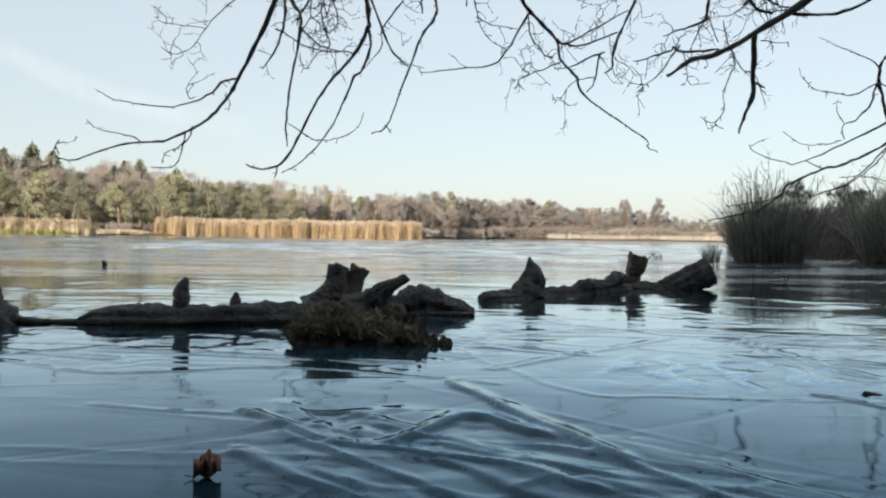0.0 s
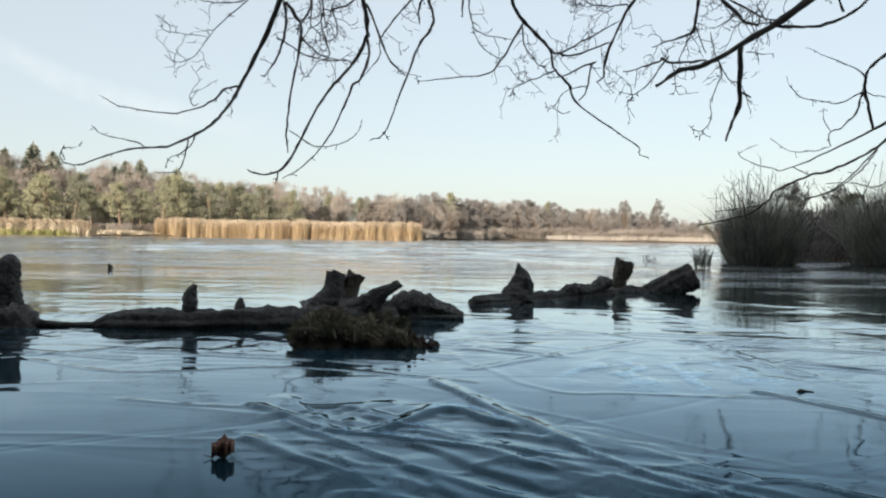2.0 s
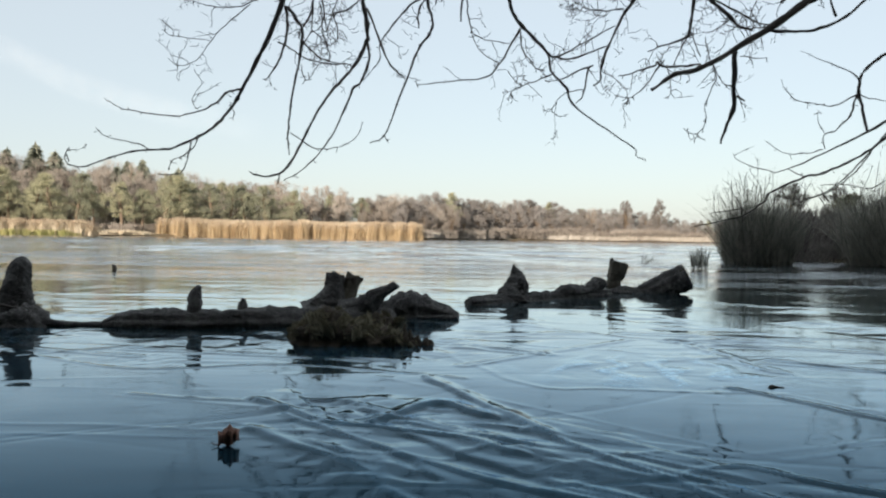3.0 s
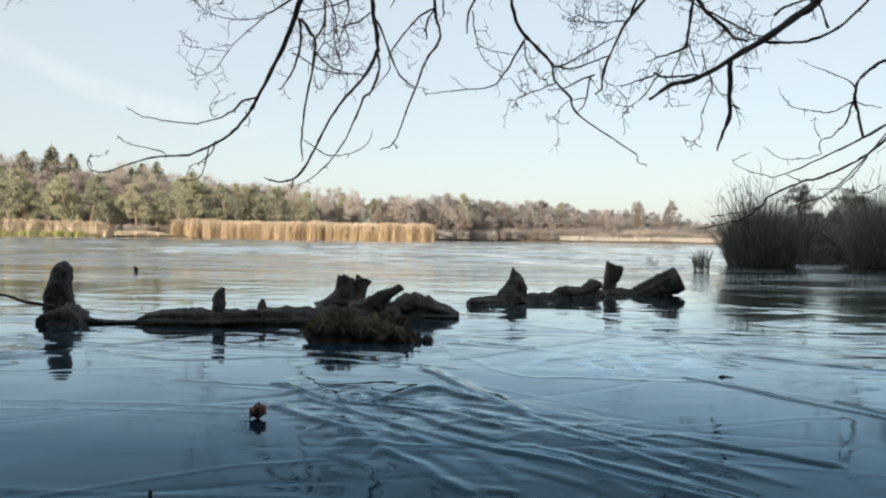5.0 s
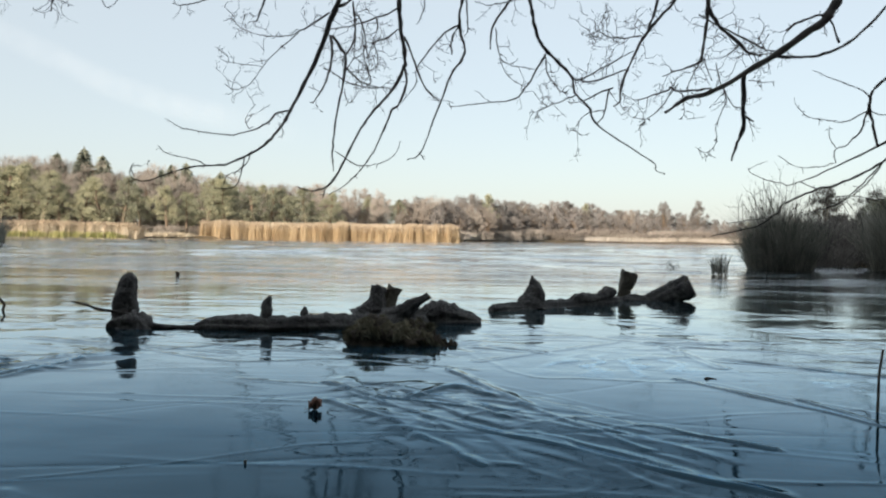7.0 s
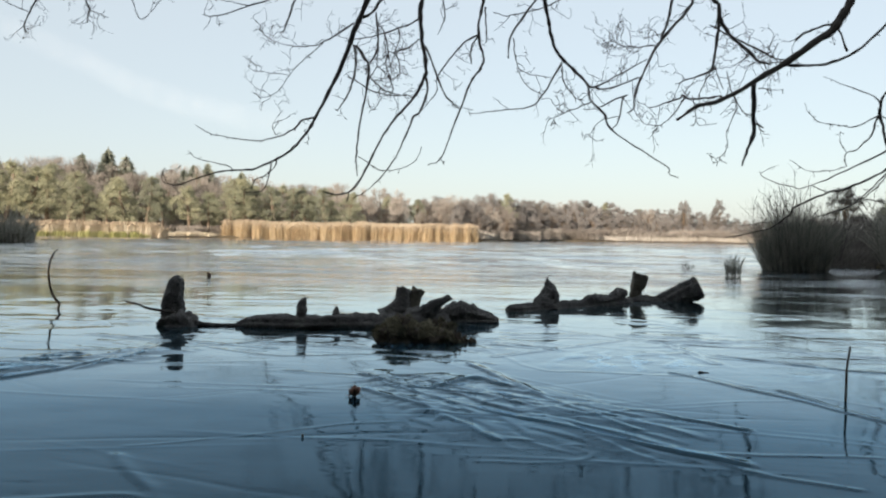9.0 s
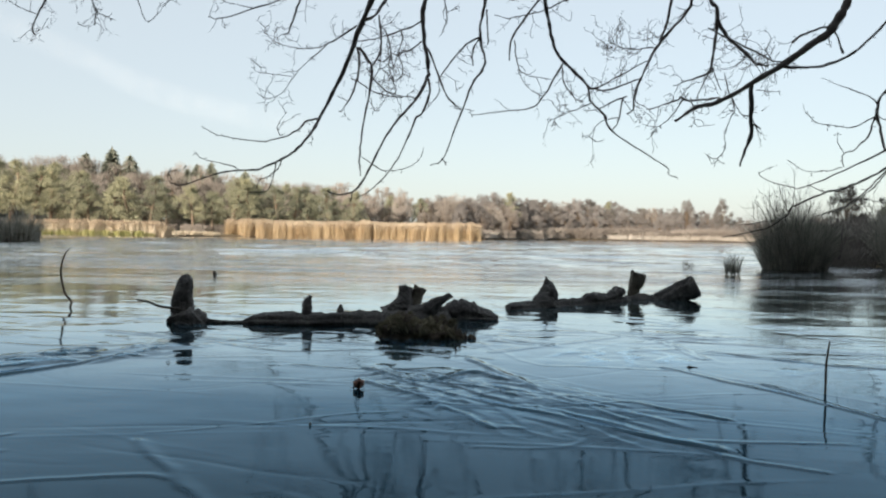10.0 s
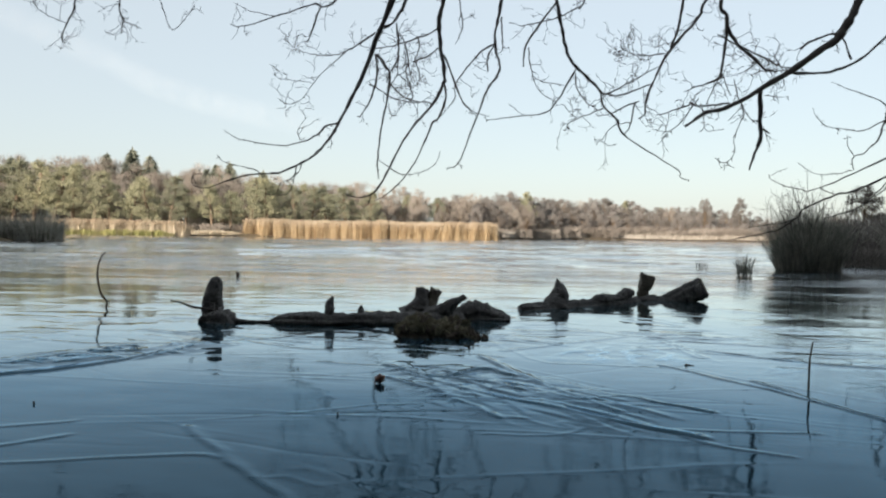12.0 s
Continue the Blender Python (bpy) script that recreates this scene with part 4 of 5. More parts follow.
limb("B0", [(-0.76, 11.20, 4.92, 46), (-0.85, 11.23, 4.53, 46), (-0.73, 11.29, 3.64, 37), (-0.76, 11.30, 3.45, 32), (-0.95, 11.33, 3.10, 28), (-1.41, 11.38, 2.55, 21), (-1.88, 11.45, 1.68, 19), (-2.08, 11.47, 1.48, 16), (-2.35, 11.49, 1.42, 12), (-2.55, 11.50, 1.50, 9)], True)
limb("B0", [(-2.07, 11.40, 1.47, 12), (-2.10, 11.40, 1.27, 7)])
limb("B2", [(-0.72, 11.20, 3.43, 23), (-0.70, 11.20, 3.18, 21), (-0.80, 11.20, 2.86, 18), (-0.96, 11.20, 2.68, 16), (-1.27, 11.20, 1.97, 11), (-1.67, 11.20, 1.52, 9), (-1.96, 11.20, 1.36, 8)])
limb("B3", [(-0.74, 11.20, 3.95, 18), (-0.38, 10.99, 3.11, 14), (-0.13, 10.90, 2.84, 9)])
limb("B4", [(-0.85, 11.20, 4.40, 16), (-1.41, 11.24, 4.19, 12), (-2.14, 11.30, 4.06, 7)])
limb("B4", [(-1.20, 11.20, 4.25, 14), (-1.18, 11.18, 4.07, 11), (-1.33, 11.10, 3.56, 7)])
limb("C0", [(0.26, 11.00, 4.84, 32), (0.17, 11.04, 4.17, 27), (0.25, 11.08, 3.64, 20), (0.00, 11.11, 3.21, 16), (-0.41, 11.18, 2.13, 11), (-0.66, 11.20, 1.93, 8)], True)
limb("C0", [(-0.48, 11.20, 2.06, 8), (-0.37, 11.10, 1.94, 7)])
limb("C2", [(0.19, 11.00, 4.11, 18), (-0.04, 11.03, 3.98, 16), (-0.40, 11.09, 3.60, 13), (-0.53, 11.12, 3.36, 11), (-0.56, 11.15, 3.12, 9), (-0.88, 11.20, 2.76, 4)])
limb("C3", [(0.17, 11.00, 4.07, 14), (0.06, 10.96, 3.86, 14), (0.05, 10.90, 3.58, 11)])
limb("C4", [(0.28, 11.00, 4.55, 16), (0.31, 10.90, 3.94, 11)])
limb("C5", [(-0.48, 11.20, 4.91, 11), (-0.42, 11.20, 4.52, 11), (-0.44, 11.20, 4.32, 9), (-0.54, 11.20, 4.14, 6)], True)
limb("D0", [(1.19, 10.60, 4.71, 35), (1.36, 10.89, 4.03, 34), (1.55, 11.03, 3.72, 30), (1.98, 11.25, 3.33, 25), (2.08, 11.36, 3.05, 21), (2.31, 11.47, 2.87, 19), (2.53, 11.61, 2.54, 14), (3.46, 11.98, 2.04, 10), (3.54, 12.03, 1.90, 8), (3.72, 12.10, 1.83, 6)], True)
limb("D2", [(1.20, 10.60, 4.68, 22), (0.73, 10.53, 3.99, 17), (0.66, 10.50, 3.58, 11)])
limb("D2", [(0.75, 10.50, 3.89, 11), (0.81, 10.46, 3.46, 9), (0.98, 10.44, 3.32, 7), (1.35, 10.40, 3.26, 5)])
limb("D2", [(0.81, 10.50, 3.45, 7), (0.94, 10.50, 3.19, 6), (1.22, 10.50, 2.98, 4)])
limb("D3", [(1.54, 10.90, 3.60, 18), (1.24, 10.90, 3.07, 13), (1.00, 10.90, 2.88, 11), (0.14, 10.90, 2.77, 6), (0.02, 10.90, 2.85, 4)])
limb("D4", [(1.55, 10.90, 3.55, 11), (1.57, 10.87, 3.30, 11), (1.77, 10.82, 3.01, 8), (1.90, 10.80, 2.96, 7)])
limb("D5", [(1.67, 10.70, 4.73, 15), (1.53, 10.71, 4.59, 13), (1.25, 10.74, 4.46, 11), (0.69, 10.78, 4.34, 8), (0.40, 10.80, 4.40, 5)], True)
limb("D6", [(1.97, 11.10, 3.30, 18), (2.15, 11.05, 3.26, 14), (2.91, 10.80, 3.63, 9)])
limb("D7", [(2.04, 11.10, 3.25, 14), (2.34, 11.03, 3.21, 14), (2.79, 10.90, 3.35, 11)])
limb("E0", [(3.53, 10.20, 4.55, 26), (3.42, 10.28, 4.30, 26), (2.95, 10.52, 3.69, 22), (2.72, 10.70, 3.08, 18), (2.70, 10.76, 2.85, 13), (2.60, 10.80, 2.77, 9)], True)
limb("E2", [(3.22, 10.40, 4.61, 26), (3.06, 10.40, 3.89, 22), (2.95, 10.40, 3.71, 17)], True)
limb("E3", [(2.95, 10.40, 3.75, 13), (2.48, 10.40, 3.74, 9), (2.29, 10.40, 3.82, 6), (2.12, 10.40, 3.76, 4)])
limb("F0", [(3.70, 9.90, 4.45, 33), (3.78, 9.90, 4.15, 33), (3.72, 9.90, 3.37, 21), (3.64, 9.90, 3.24, 17), (3.15, 9.90, 3.04, 6)], True)
limb("F0", [(3.72, 9.90, 3.34, 10), (3.85, 9.90, 2.98, 6)])
limb("F0", [(3.70, 9.90, 3.33, 10), (3.50, 9.90, 2.85, 6)])
limb("F3", [(3.77, 9.90, 4.06, 25), (3.93, 9.87, 3.79, 29), (4.22, 9.83, 3.48, 25), (4.34, 9.82, 3.37, 21), (4.50, 9.80, 3.33, 16)])
limb("H0", [(5.58, 9.60, 4.33, 69), (5.33, 9.57, 3.83, 61), (5.10, 9.56, 3.62, 57), (3.89, 9.49, 2.82, 40), (3.40, 9.47, 2.65, 32), (3.10, 9.45, 2.44, 20)], True)
limb("H1", [(4.23, 9.70, 3.01, 41), (4.31, 9.92, 2.37, 35), (4.21, 10.10, 1.85, 11)])
limb("H1", [(4.35, 9.90, 2.48, 17), (4.42, 9.80, 2.39, 16)])
limb("H2", [(3.76, 9.60, 2.81, 16), (3.29, 9.52, 2.76, 16), (3.17, 9.50, 2.81, 14), (3.11, 9.48, 2.74, 12), (2.67, 9.40, 2.61, 8)])
limb("H3", [(6.02, 9.70, 3.81, 20), (5.30, 9.64, 3.31, 20), (4.64, 9.60, 3.27, 24)], True)
limb("H4", [(5.34, 9.60, 3.84, 20), (5.14, 9.57, 3.81, 20), (4.78, 9.51, 3.64, 20), (4.76, 9.50, 3.59, 16)])
limb("H5", [(5.36, 9.60, 3.80, 16), (5.51, 9.60, 3.46, 16)])
limb("H6", [(4.64, 9.60, 3.34, 12), (4.40, 9.62, 3.42, 12), (3.59, 9.70, 3.87, 10)])
limb("L1", [(-8.39, 12.40, 5.40, 18), (-8.41, 12.40, 5.23, 18), (-8.64, 12.40, 4.78, 15), (-8.67, 12.40, 4.61, 13), (-8.57, 12.40, 4.53, 8)], True)
limb("L1", [(-8.57, 12.40, 4.92, 10), (-9.18, 12.47, 5.21, 7), (-9.35, 12.50, 5.45, 5)])
limb("L2", [(-7.44, 12.40, 5.39, 15), (-7.45, 12.40, 5.16, 15), (-7.37, 12.40, 4.96, 13), (-7.41, 12.40, 4.71, 10)], True)
limb("L2", [(-7.37, 12.40, 4.96, 9), (-6.93, 12.30, 4.79, 5)])
limb("L3", [(-6.50, 12.20, 5.31, 10), (-6.29, 12.20, 4.78, 9), (-6.12, 12.20, 4.78, 7), (-5.78, 12.20, 5.19, 5)], True)
limb("L4", [(-2.85, 11.80, 5.13, 24), (-3.14, 11.89, 5.03, 24), (-3.38, 11.95, 5.09, 17), (-4.72, 12.30, 4.82, 10), (-5.13, 12.40, 4.86, 8)], True)
limb("L4", [(-4.14, 12.10, 4.94, 8), (-4.64, 12.21, 5.07, 7), (-5.01, 12.30, 5.26, 5)])
limb("L5", [(-3.18, 11.90, 5.01, 19), (-3.35, 11.82, 4.44, 14), (-3.46, 11.80, 4.35, 10)])
limb("G1", [(7.08, 12.00, 2.96, 20), (6.98, 11.95, 3.22, 12), (6.05, 11.80, 3.55, 4)])
limb("G2", [(7.08, 12.00, 2.94, 12), (6.66, 11.94, 2.73, 9), (6.33, 11.90, 2.74, 8), (6.01, 11.86, 2.79, 7), (5.82, 11.82, 2.93, 5), (5.74, 11.80, 3.10, 4)])
limb("G3", [(7.05, 12.00, 2.92, 16), (6.92, 11.94, 2.58, 14), (6.68, 11.88, 2.34, 12), (6.46, 11.84, 2.24, 10), (6.45, 11.80, 2.01, 8)])
limb("G0", [(7.24, 12.10, 3.36, 28), (7.13, 12.06, 2.97, 28), (7.22, 12.00, 2.31, 20)], True)
limb("G4", [(7.22, 12.00, 2.31, 18), (5.92, 11.89, 1.70, 9), (5.61, 11.87, 1.67, 8), (5.34, 11.85, 1.73, 6), (5.05, 11.83, 1.87, 5), (5.33, 11.80, 2.04, 3)], True)
limb("G5", [(6.48, 11.90, 2.02, 8), (6.21, 11.87, 1.95, 7), (5.85, 11.84, 1.95, 6), (5.52, 11.80, 2.14, 4)])
limb("G6", [(7.21, 12.00, 1.99, 24), (6.54, 12.00, 1.66, 20), (6.28, 12.00, 1.60, 18), (5.72, 12.00, 1.34, 16), (5.59, 12.00, 1.18, 16), (5.24, 12.00, 0.94, 12), (4.50, 12.00, 0.77, 8)], True)
limb("G6", [(5.50, 12.00, 1.11, 8), (4.76, 12.00, 0.98, 6)])
limb("G7", [(5.92, 11.90, 1.70, 9), (6.23, 12.00, 1.60, 10)])
limb("G8", [(7.21, 12.00, 1.93, 12), (6.67, 12.00, 1.41, 9), (6.03, 12.00, 1.14, 6)], True)
# thin hanging side branches
limb("N1", [(-2.10, 11.35, 3.46, 12), (-1.89, 11.35, 3.35, 11), (-1.67, 11.35, 3.22, 10), (-1.48, 11.35, 3.17, 10), (-1.24, 11.35, 3.13, 9), (-1.06, 11.35, 3.15, 8), (-0.97, 11.35, 3.11, 7)])
limb("N2", [(-1.56, 11.30, 4.09, 11), (-1.57, 11.30, 3.81, 10), (-1.58, 11.30, 3.65, 9), (-1.47, 11.30, 3.55, 8), (-1.37, 11.30, 3.43, 8), (-1.30, 11.30, 3.26, 7), (-1.34, 11.30, 3.18, 6)])
limb("N2", [(-1.46, 11.30, 4.06, 10), (-1.43, 11.30, 3.81, 9), (-1.40, 11.30, 3.55, 8), (-1.34, 11.30, 3.40, 7), (-1.29, 11.30, 3.23, 6)])
limb("N2", [(-0.83, 11.20, 4.07, 14), (-1.06, 11.20, 3.91, 12), (-1.23, 11.20, 3.85, 11), (-1.17, 11.20, 3.66, 9), (-1.18, 11.20, 3.49, 8), (-1.28, 11.20, 3.38, 6)])
limb("N2", [(-1.73, 11.40, 3.42, 9), (-1.64, 11.40, 3.58, 8), (-1.58, 11.40, 3.66, 6)])
limb("N3", [(-1.76, 11.40, 3.13, 8), (-1.72, 11.40, 2.98, 7), (-1.67, 11.40, 2.89, 6), (-1.58, 11.40, 2.91, 5)])
limb("N4", [(-3.09, 12.25, 2.65, 11), (-3.01, 12.25, 2.54, 8), (-3.02, 12.25, 2.38, 6)])
limb("N5", [(2.11, 11.30, 3.05, 12), (1.87, 11.30, 2.94, 10), (1.62, 11.30, 2.84, 8), (1.45, 11.30, 2.77, 7), (1.32, 11.30, 2.74, 5)])
limb("N5", [(1.45, 11.30, 2.77, 7), (1.43, 11.30, 2.68, 6), (1.41, 11.30, 2.61, 4)])
limb("N5", [(1.62, 11.30, 2.84, 7), (1.51, 11.30, 2.92, 6), (1.40, 11.30, 3.04, 4)])
limb("N6", [(2.60, 10.80, 3.06, 13), (2.34, 10.80, 2.95, 11), (2.10, 10.80, 2.84, 9), (1.90, 10.80, 2.82, 7)])
limb("N5", [(2.47, 10.80, 2.71, 8), (2.22, 10.80, 2.66, 7), (2.08, 10.80, 2.53, 6), (1.99, 10.80, 2.39, 5), (1.88, 10.80, 2.40, 4)])
limb("N5", [(1.99, 10.80, 2.39, 6), (2.11, 10.80, 2.31, 5), (2.24, 10.80, 2.34, 4)])
limb("N6", [(2.55, 10.80, 3.06, 12), (2.49, 10.80, 2.79, 11), (2.47, 10.80, 2.63, 9), (2.36, 10.80, 2.50, 8)])
limb("N5", [(3.38, 9.90, 2.94, 10), (3.24, 9.90, 2.73, 9), (3.09, 9.90, 2.54, 8), (2.91, 9.90, 2.43, 6), (2.72, 9.90, 2.46, 5)])
limb("N5", [(2.91, 9.90, 2.43, 6), (2.89, 9.90, 2.37, 5), (2.83, 9.90, 2.32, 4)])
limb("N3", [(3.41, 9.90, 2.87, 8), (3.46, 9.90, 2.66, 7), (3.45, 9.90, 2.47, 5), (3.39, 9.90, 2.43, 4)])
limb("N4", [(3.86, 9.75, 3.21, 9), (3.94, 9.75, 2.93, 8), (4.01, 9.75, 2.71, 8), (3.97, 9.75, 2.53, 7), (3.88, 9.75, 2.31, 6), (3.89, 9.75, 2.09, 6), (3.80, 9.75, 1.97, 5), (3.69, 9.75, 1.96, 5), (3.59, 9.75, 2.01, 4)])
limb("N4", [(3.80, 9.75, 1.97, 6), (3.77, 9.75, 1.90, 5), (3.70, 9.75, 1.86, 4)])
limb("N3", [(3.95, 9.75, 2.91, 7), (4.08, 9.75, 2.64, 6), (4.19, 9.75, 2.57, 5), (4.27, 9.75, 2.57, 4)])
limb("N3", [(4.59, 9.60, 3.32, 9), (4.30, 9.60, 3.28, 6), (4.08, 9.60, 3.34, 4)])
limb("N3", [(4.53, 9.60, 3.32, 8), (4.43, 9.60, 3.46, 6), (4.37, 9.60, 3.56, 4)])
limb("N3", [(4.27, 9.60, 2.93, 8), (4.46, 9.60, 2.89, 6), (4.61, 9.60, 2.91, 4)])
limb("N4", [(7.30, 12.00, 2.00, 12), (7.07, 12.00, 1.71, 11), (6.81, 12.00, 1.48, 9), (6.59, 12.00, 1.34, 8), (6.36, 12.00, 1.25, 6), (6.18, 12.00, 1.18, 5)])
limb("N4", [(7.54, 12.00, 1.55, 11), (7.26, 12.00, 1.42, 9), (6.90, 12.00, 1.48, 7), (6.49, 12.00, 1.45, 5)])
limb("N4", [(7.05, 12.00, 2.96, 10), (7.27, 12.00, 2.86, 8), (7.51, 12.00, 2.83, 7)])
limb("N4", [(6.47, 11.85, 2.27, 7), (6.37, 11.85, 2.46, 6), (6.37, 11.85, 2.62, 4)])
limb("N4", [(-6.05, 12.90, 1.73, 9), (-6.11, 12.90, 1.89, 8), (-6.01, 12.90, 1.95, 6), (-5.85, 12.90, 1.96, 5), (-5.74, 12.90, 2.06, 4)])


# ---- woods ----
def conifer_spruce(seed):
    r = np.random.default_rng(seed)
    e = thing("spruce_tree", (0, 0, 0), "dark pointed spruce standing in the wood", "tree", "spruces of the wood")
    v, f = [], []
    tube(v, f, [np.array((0, 0, z, q)) for z, q in ((-0.3, 0.2), (4, 0.15), (9, 0.07), (12, 0.01))], 7)
    part("trunk", v, f, trunk_bark, e)
    v, f = [], []
    for _ in range(950):
        z = 11.8 - 11.0 * r.random() ** 0.62
        rad = 2.3 * (1 - z / 12.1) ** 0.9 + 0.10
        a = r.uniform(0, 6.28)
        ln = rad * r.uniform(0.5, 1.05)
        out = np.array((math.cos(a), math.sin(a), 0))
        for s in (0.35, 0.6, 0.82, 1.0):
            c = out * ln * s + np.array((0, 0, z - 0.22 * ln * s + 0.1 * s * s))
            w = np.array((-out[1], out[0], 0)) * r.uniform(-1, 1) * 0.3
            blade(v, f, c - out * 0.2, c + w + out * 0.22 + np.array((0, 0, -0.12 - r.uniform(0, 0.35))), 0.31 * r.uniform(0.6, 1.3), (0, 0, 0), 1)
    blade(v, f, (0, 0, 11.4), (0, 0, 12.3), 0.16)
    tagged(part("crown", v, f, spruce_needles, e), kind="stuff")
    return e


def conifer_pine(seed):
    r = np.random.default_rng(seed)
    e = thing("pine_tree", (0, 0, 0), "broad olive-green pine with a bare reddish trunk at the lake shore", "tree", "pines of the wood")
    v, f = [], []
    lean = r.normal(0, 0.4, 2)
    stem_rows = smooth_path([(0, 0, -0.3, 0.24), (lean[0] * 0.3, lean[1] * 0.3, 3, 0.19), (lean[0], lean[1], 6.5, 0.13), (lean[0] * 0.7, lean[1], 9.6, 0.04)], 4)
    tube(v, f, stem_rows, 7)
    clumps = []
    low = r.uniform(1.6, 3.4)
    for k in range(30):
        t = (k + r.random()) / 30                     # from the lowest limb to the rounded top
        z = low + (9.5 - low) * t
        a, q = k * 2.4 + r.normal(0, 0.5), 2.35 * (1 - (1.25 * t - 0.32) ** 2) * r.uniform(0.3, 1.0)
        base = np.array((lean[0] * z / 8, lean[1] * z / 8, z - 0.7))
        c = base + np.array((q * math.cos(a), q * math.sin(a), 0.6))
        clumps.append((c, r.uniform(0.62, 1.12) * (1.1 - 0.35 * t)))
        tube(v, f, [np.array((*base, 0.07)), np.array((*((base + c) / 2 + (0, 0, 0.15)), 0.05)), np.array((*c, 0.015))], 4, False)
    part("trunk", v, f, trunk_bark, e)
    v, f = [], []
    for c, s in clumps:
        puffs = r.normal(0, 1, (9, 3))
        puffs *= (0.62 / np.linalg.norm(puffs, axis=1))[:, None]
        puffs[:, 2] = puffs[:, 2] * 0.9 + 0.1
        for _ in range(240):
            d = r.normal(0, 1, 3)
            d /= np.linalg.norm(d)
            p = c + (puffs[r.integers(9)] * np.array((1.05, 1.05, 1.0)) + d * 0.42 * r.random() ** 0.4) * s
            g = d * 0.9 + r.normal(0, 0.4, 3) + np.array((0, 0, 0.4))
            blade(v, f, p, p + g / np.linalg.norm(g) * r.uniform(0.13, 0.28), r.uniform(0.05, 0.095), (0, 0, 0), 1)
    tagged(part("crown", v, f, pine_needles, e), kind="stuff")
    return e


def bare_tree(seed, twigs, spread_out, label, group, fine=0.033):
    """A leafless tree of 10 m: a forking trunk with a rounded haze of fine twigs."""
    r = np.random.default_rng(seed)
    e = thing("bare_tree", (0, 0, 0), label, "tree", group)
    v, f, tv2, tf2 = [], [], [], []

    tube(v, f, smooth_path([(0, 0, -0.3, 0.17), (r.normal(0, 0.1), r.normal(0, 0.1), 3, 0.13), (r.normal(0, 0.3), r.normal(0, 0.3), 6.0, 0.07), (r.normal(0, 0.4), r.normal(0, 0.4), 9.2, 0.015)], 3), 5)
    wide, mid, tall = spread_out * 4.3, r.uniform(5.0, 5.6), r.uniform(4.0, 4.5)
    lobes = []
    for k in range(58):
        d = r.normal(0, 1, 3)
        d *= (0.35 + 0.65 * r.random() ** 0.5) / np.linalg.norm(d)
        c = np.array((d[0] * wide, d[1] * wide, max(0.9, mid + d[2] * tall)))
        p0 = np.array((0, 0, max(0.6, c[2] * 0.6 - 0.6)))
        p1 = p0 + (c - p0) * 0.5 + r.normal(0, 0.15, 3) - np.array((0, 0, 0.2))
        tube(v, f, [np.array((*p0, 0.05)), np.array((*p1, 0.03)), np.array((*c, 0.012))], 3, False)
        lobes.append((c, r.uniform(0.5, 0.9), (c - p0) / np.linalg.norm(c - p0)))
    for _ in range(4800):
        c, size, way = lobes[r.integers(58)]
        d = r.normal(0, 1, 3)
        d /= np.linalg.norm(d)
        q = c + (d * r.random() ** 0.5 * 0.9 - way * 0.3) * size
        g = d * 0.35 + way * 0.45 + r.normal(0, 0.25, 3) + np.array((0, 0, 0.8))
        blade(tv2, tf2, q, q + g / np.linalg.norm(g) * r.uniform(0.3, 0.8), fine, r.normal(0, 0.05, 3), 1)
    part("trunk", v, f, trunk_bark, e)
    tagged(part("crown", tv2, tf2, twigs, e), kind="stuff")
    return e


def thicket(seed, twigs, label):
    r = np.random.default_rng(seed)
    e = thing("bare_thicket", (0, 0, 0), label, "shrub", "undergrowth of the wood")
    v, f = [], []
    for _ in range(2200):
        a, q = r.uniform(0, 6.28), math.sqrt(r.random())
        b = np.array((2.6 * q * math.cos(a), 1.2 * q * math.sin(a), r.uniform(-0.1, 1.5)))
        g = np.array((math.cos(a) * 0.4, math.sin(a) * 0.4, 1.0)) + r.normal(0, 0.35, 3)
        blade(v, f, b, b + g / np.linalg.norm(g) * r.uniform(0.4, 1.2) * (1 - 0.3 * q), 0.045, (0, 0, 0), 1)
    tagged(part("growth", v, f, twigs, e), kind="stuff")
    return e


PINES = [conifer_pine(s) for s in (101, 102, 103)]
SPRUCES = [conifer_spruce(s) for s in (111, 112)]
BROWNS = [bare_tree(s, bare_twigs, 0.55, "leafless brown deciduous tree in the lakeside wood", "bare trees of the wood") for s in (121, 122, 123)]
PALES = [bare_tree(s, pale_twigs, 0.58, "grey-brown leafless tree at the far shore", "bare trees of the wood", 0.055) for s in (131, 132)]
THICKETS = [thicket(141, bare_twigs, "brown leafless undergrowth at the wood's edge"), thicket(142, pale_twigs, "grey leafless brushwood on the shaded bank")]
TALL = {id(o): max(max(v.co.z for v in c.data.vertices) for c in o.children) for o in PINES + SPRUCES + BROWNS + PALES + THICKETS}
used = set()


def plant(ob, x, y, high, turn, wide=1.0):
    """Sets the model tree itself once, then copies of it, scaled to a height."""
    s = high / TALL[id(ob)]
    z = float(ground_height(np.array([x]), np.array([y]))[0])
    m = Matrix.Translation((x, y, max(z, 0))) @ Matrix.Rotation(turn, 4, "Z") @ Matrix.Diagonal((s * wide, s * wide, s, 1))
    if ob.name in used:
        return copy_thing(ob, m @ Matrix.Diagonal((1 / ob.scale.x, 1 / ob.scale.y, 1 / ob.scale.z, 1)))
    used.add(ob.name)
    ob.matrix_basis = m
    return ob


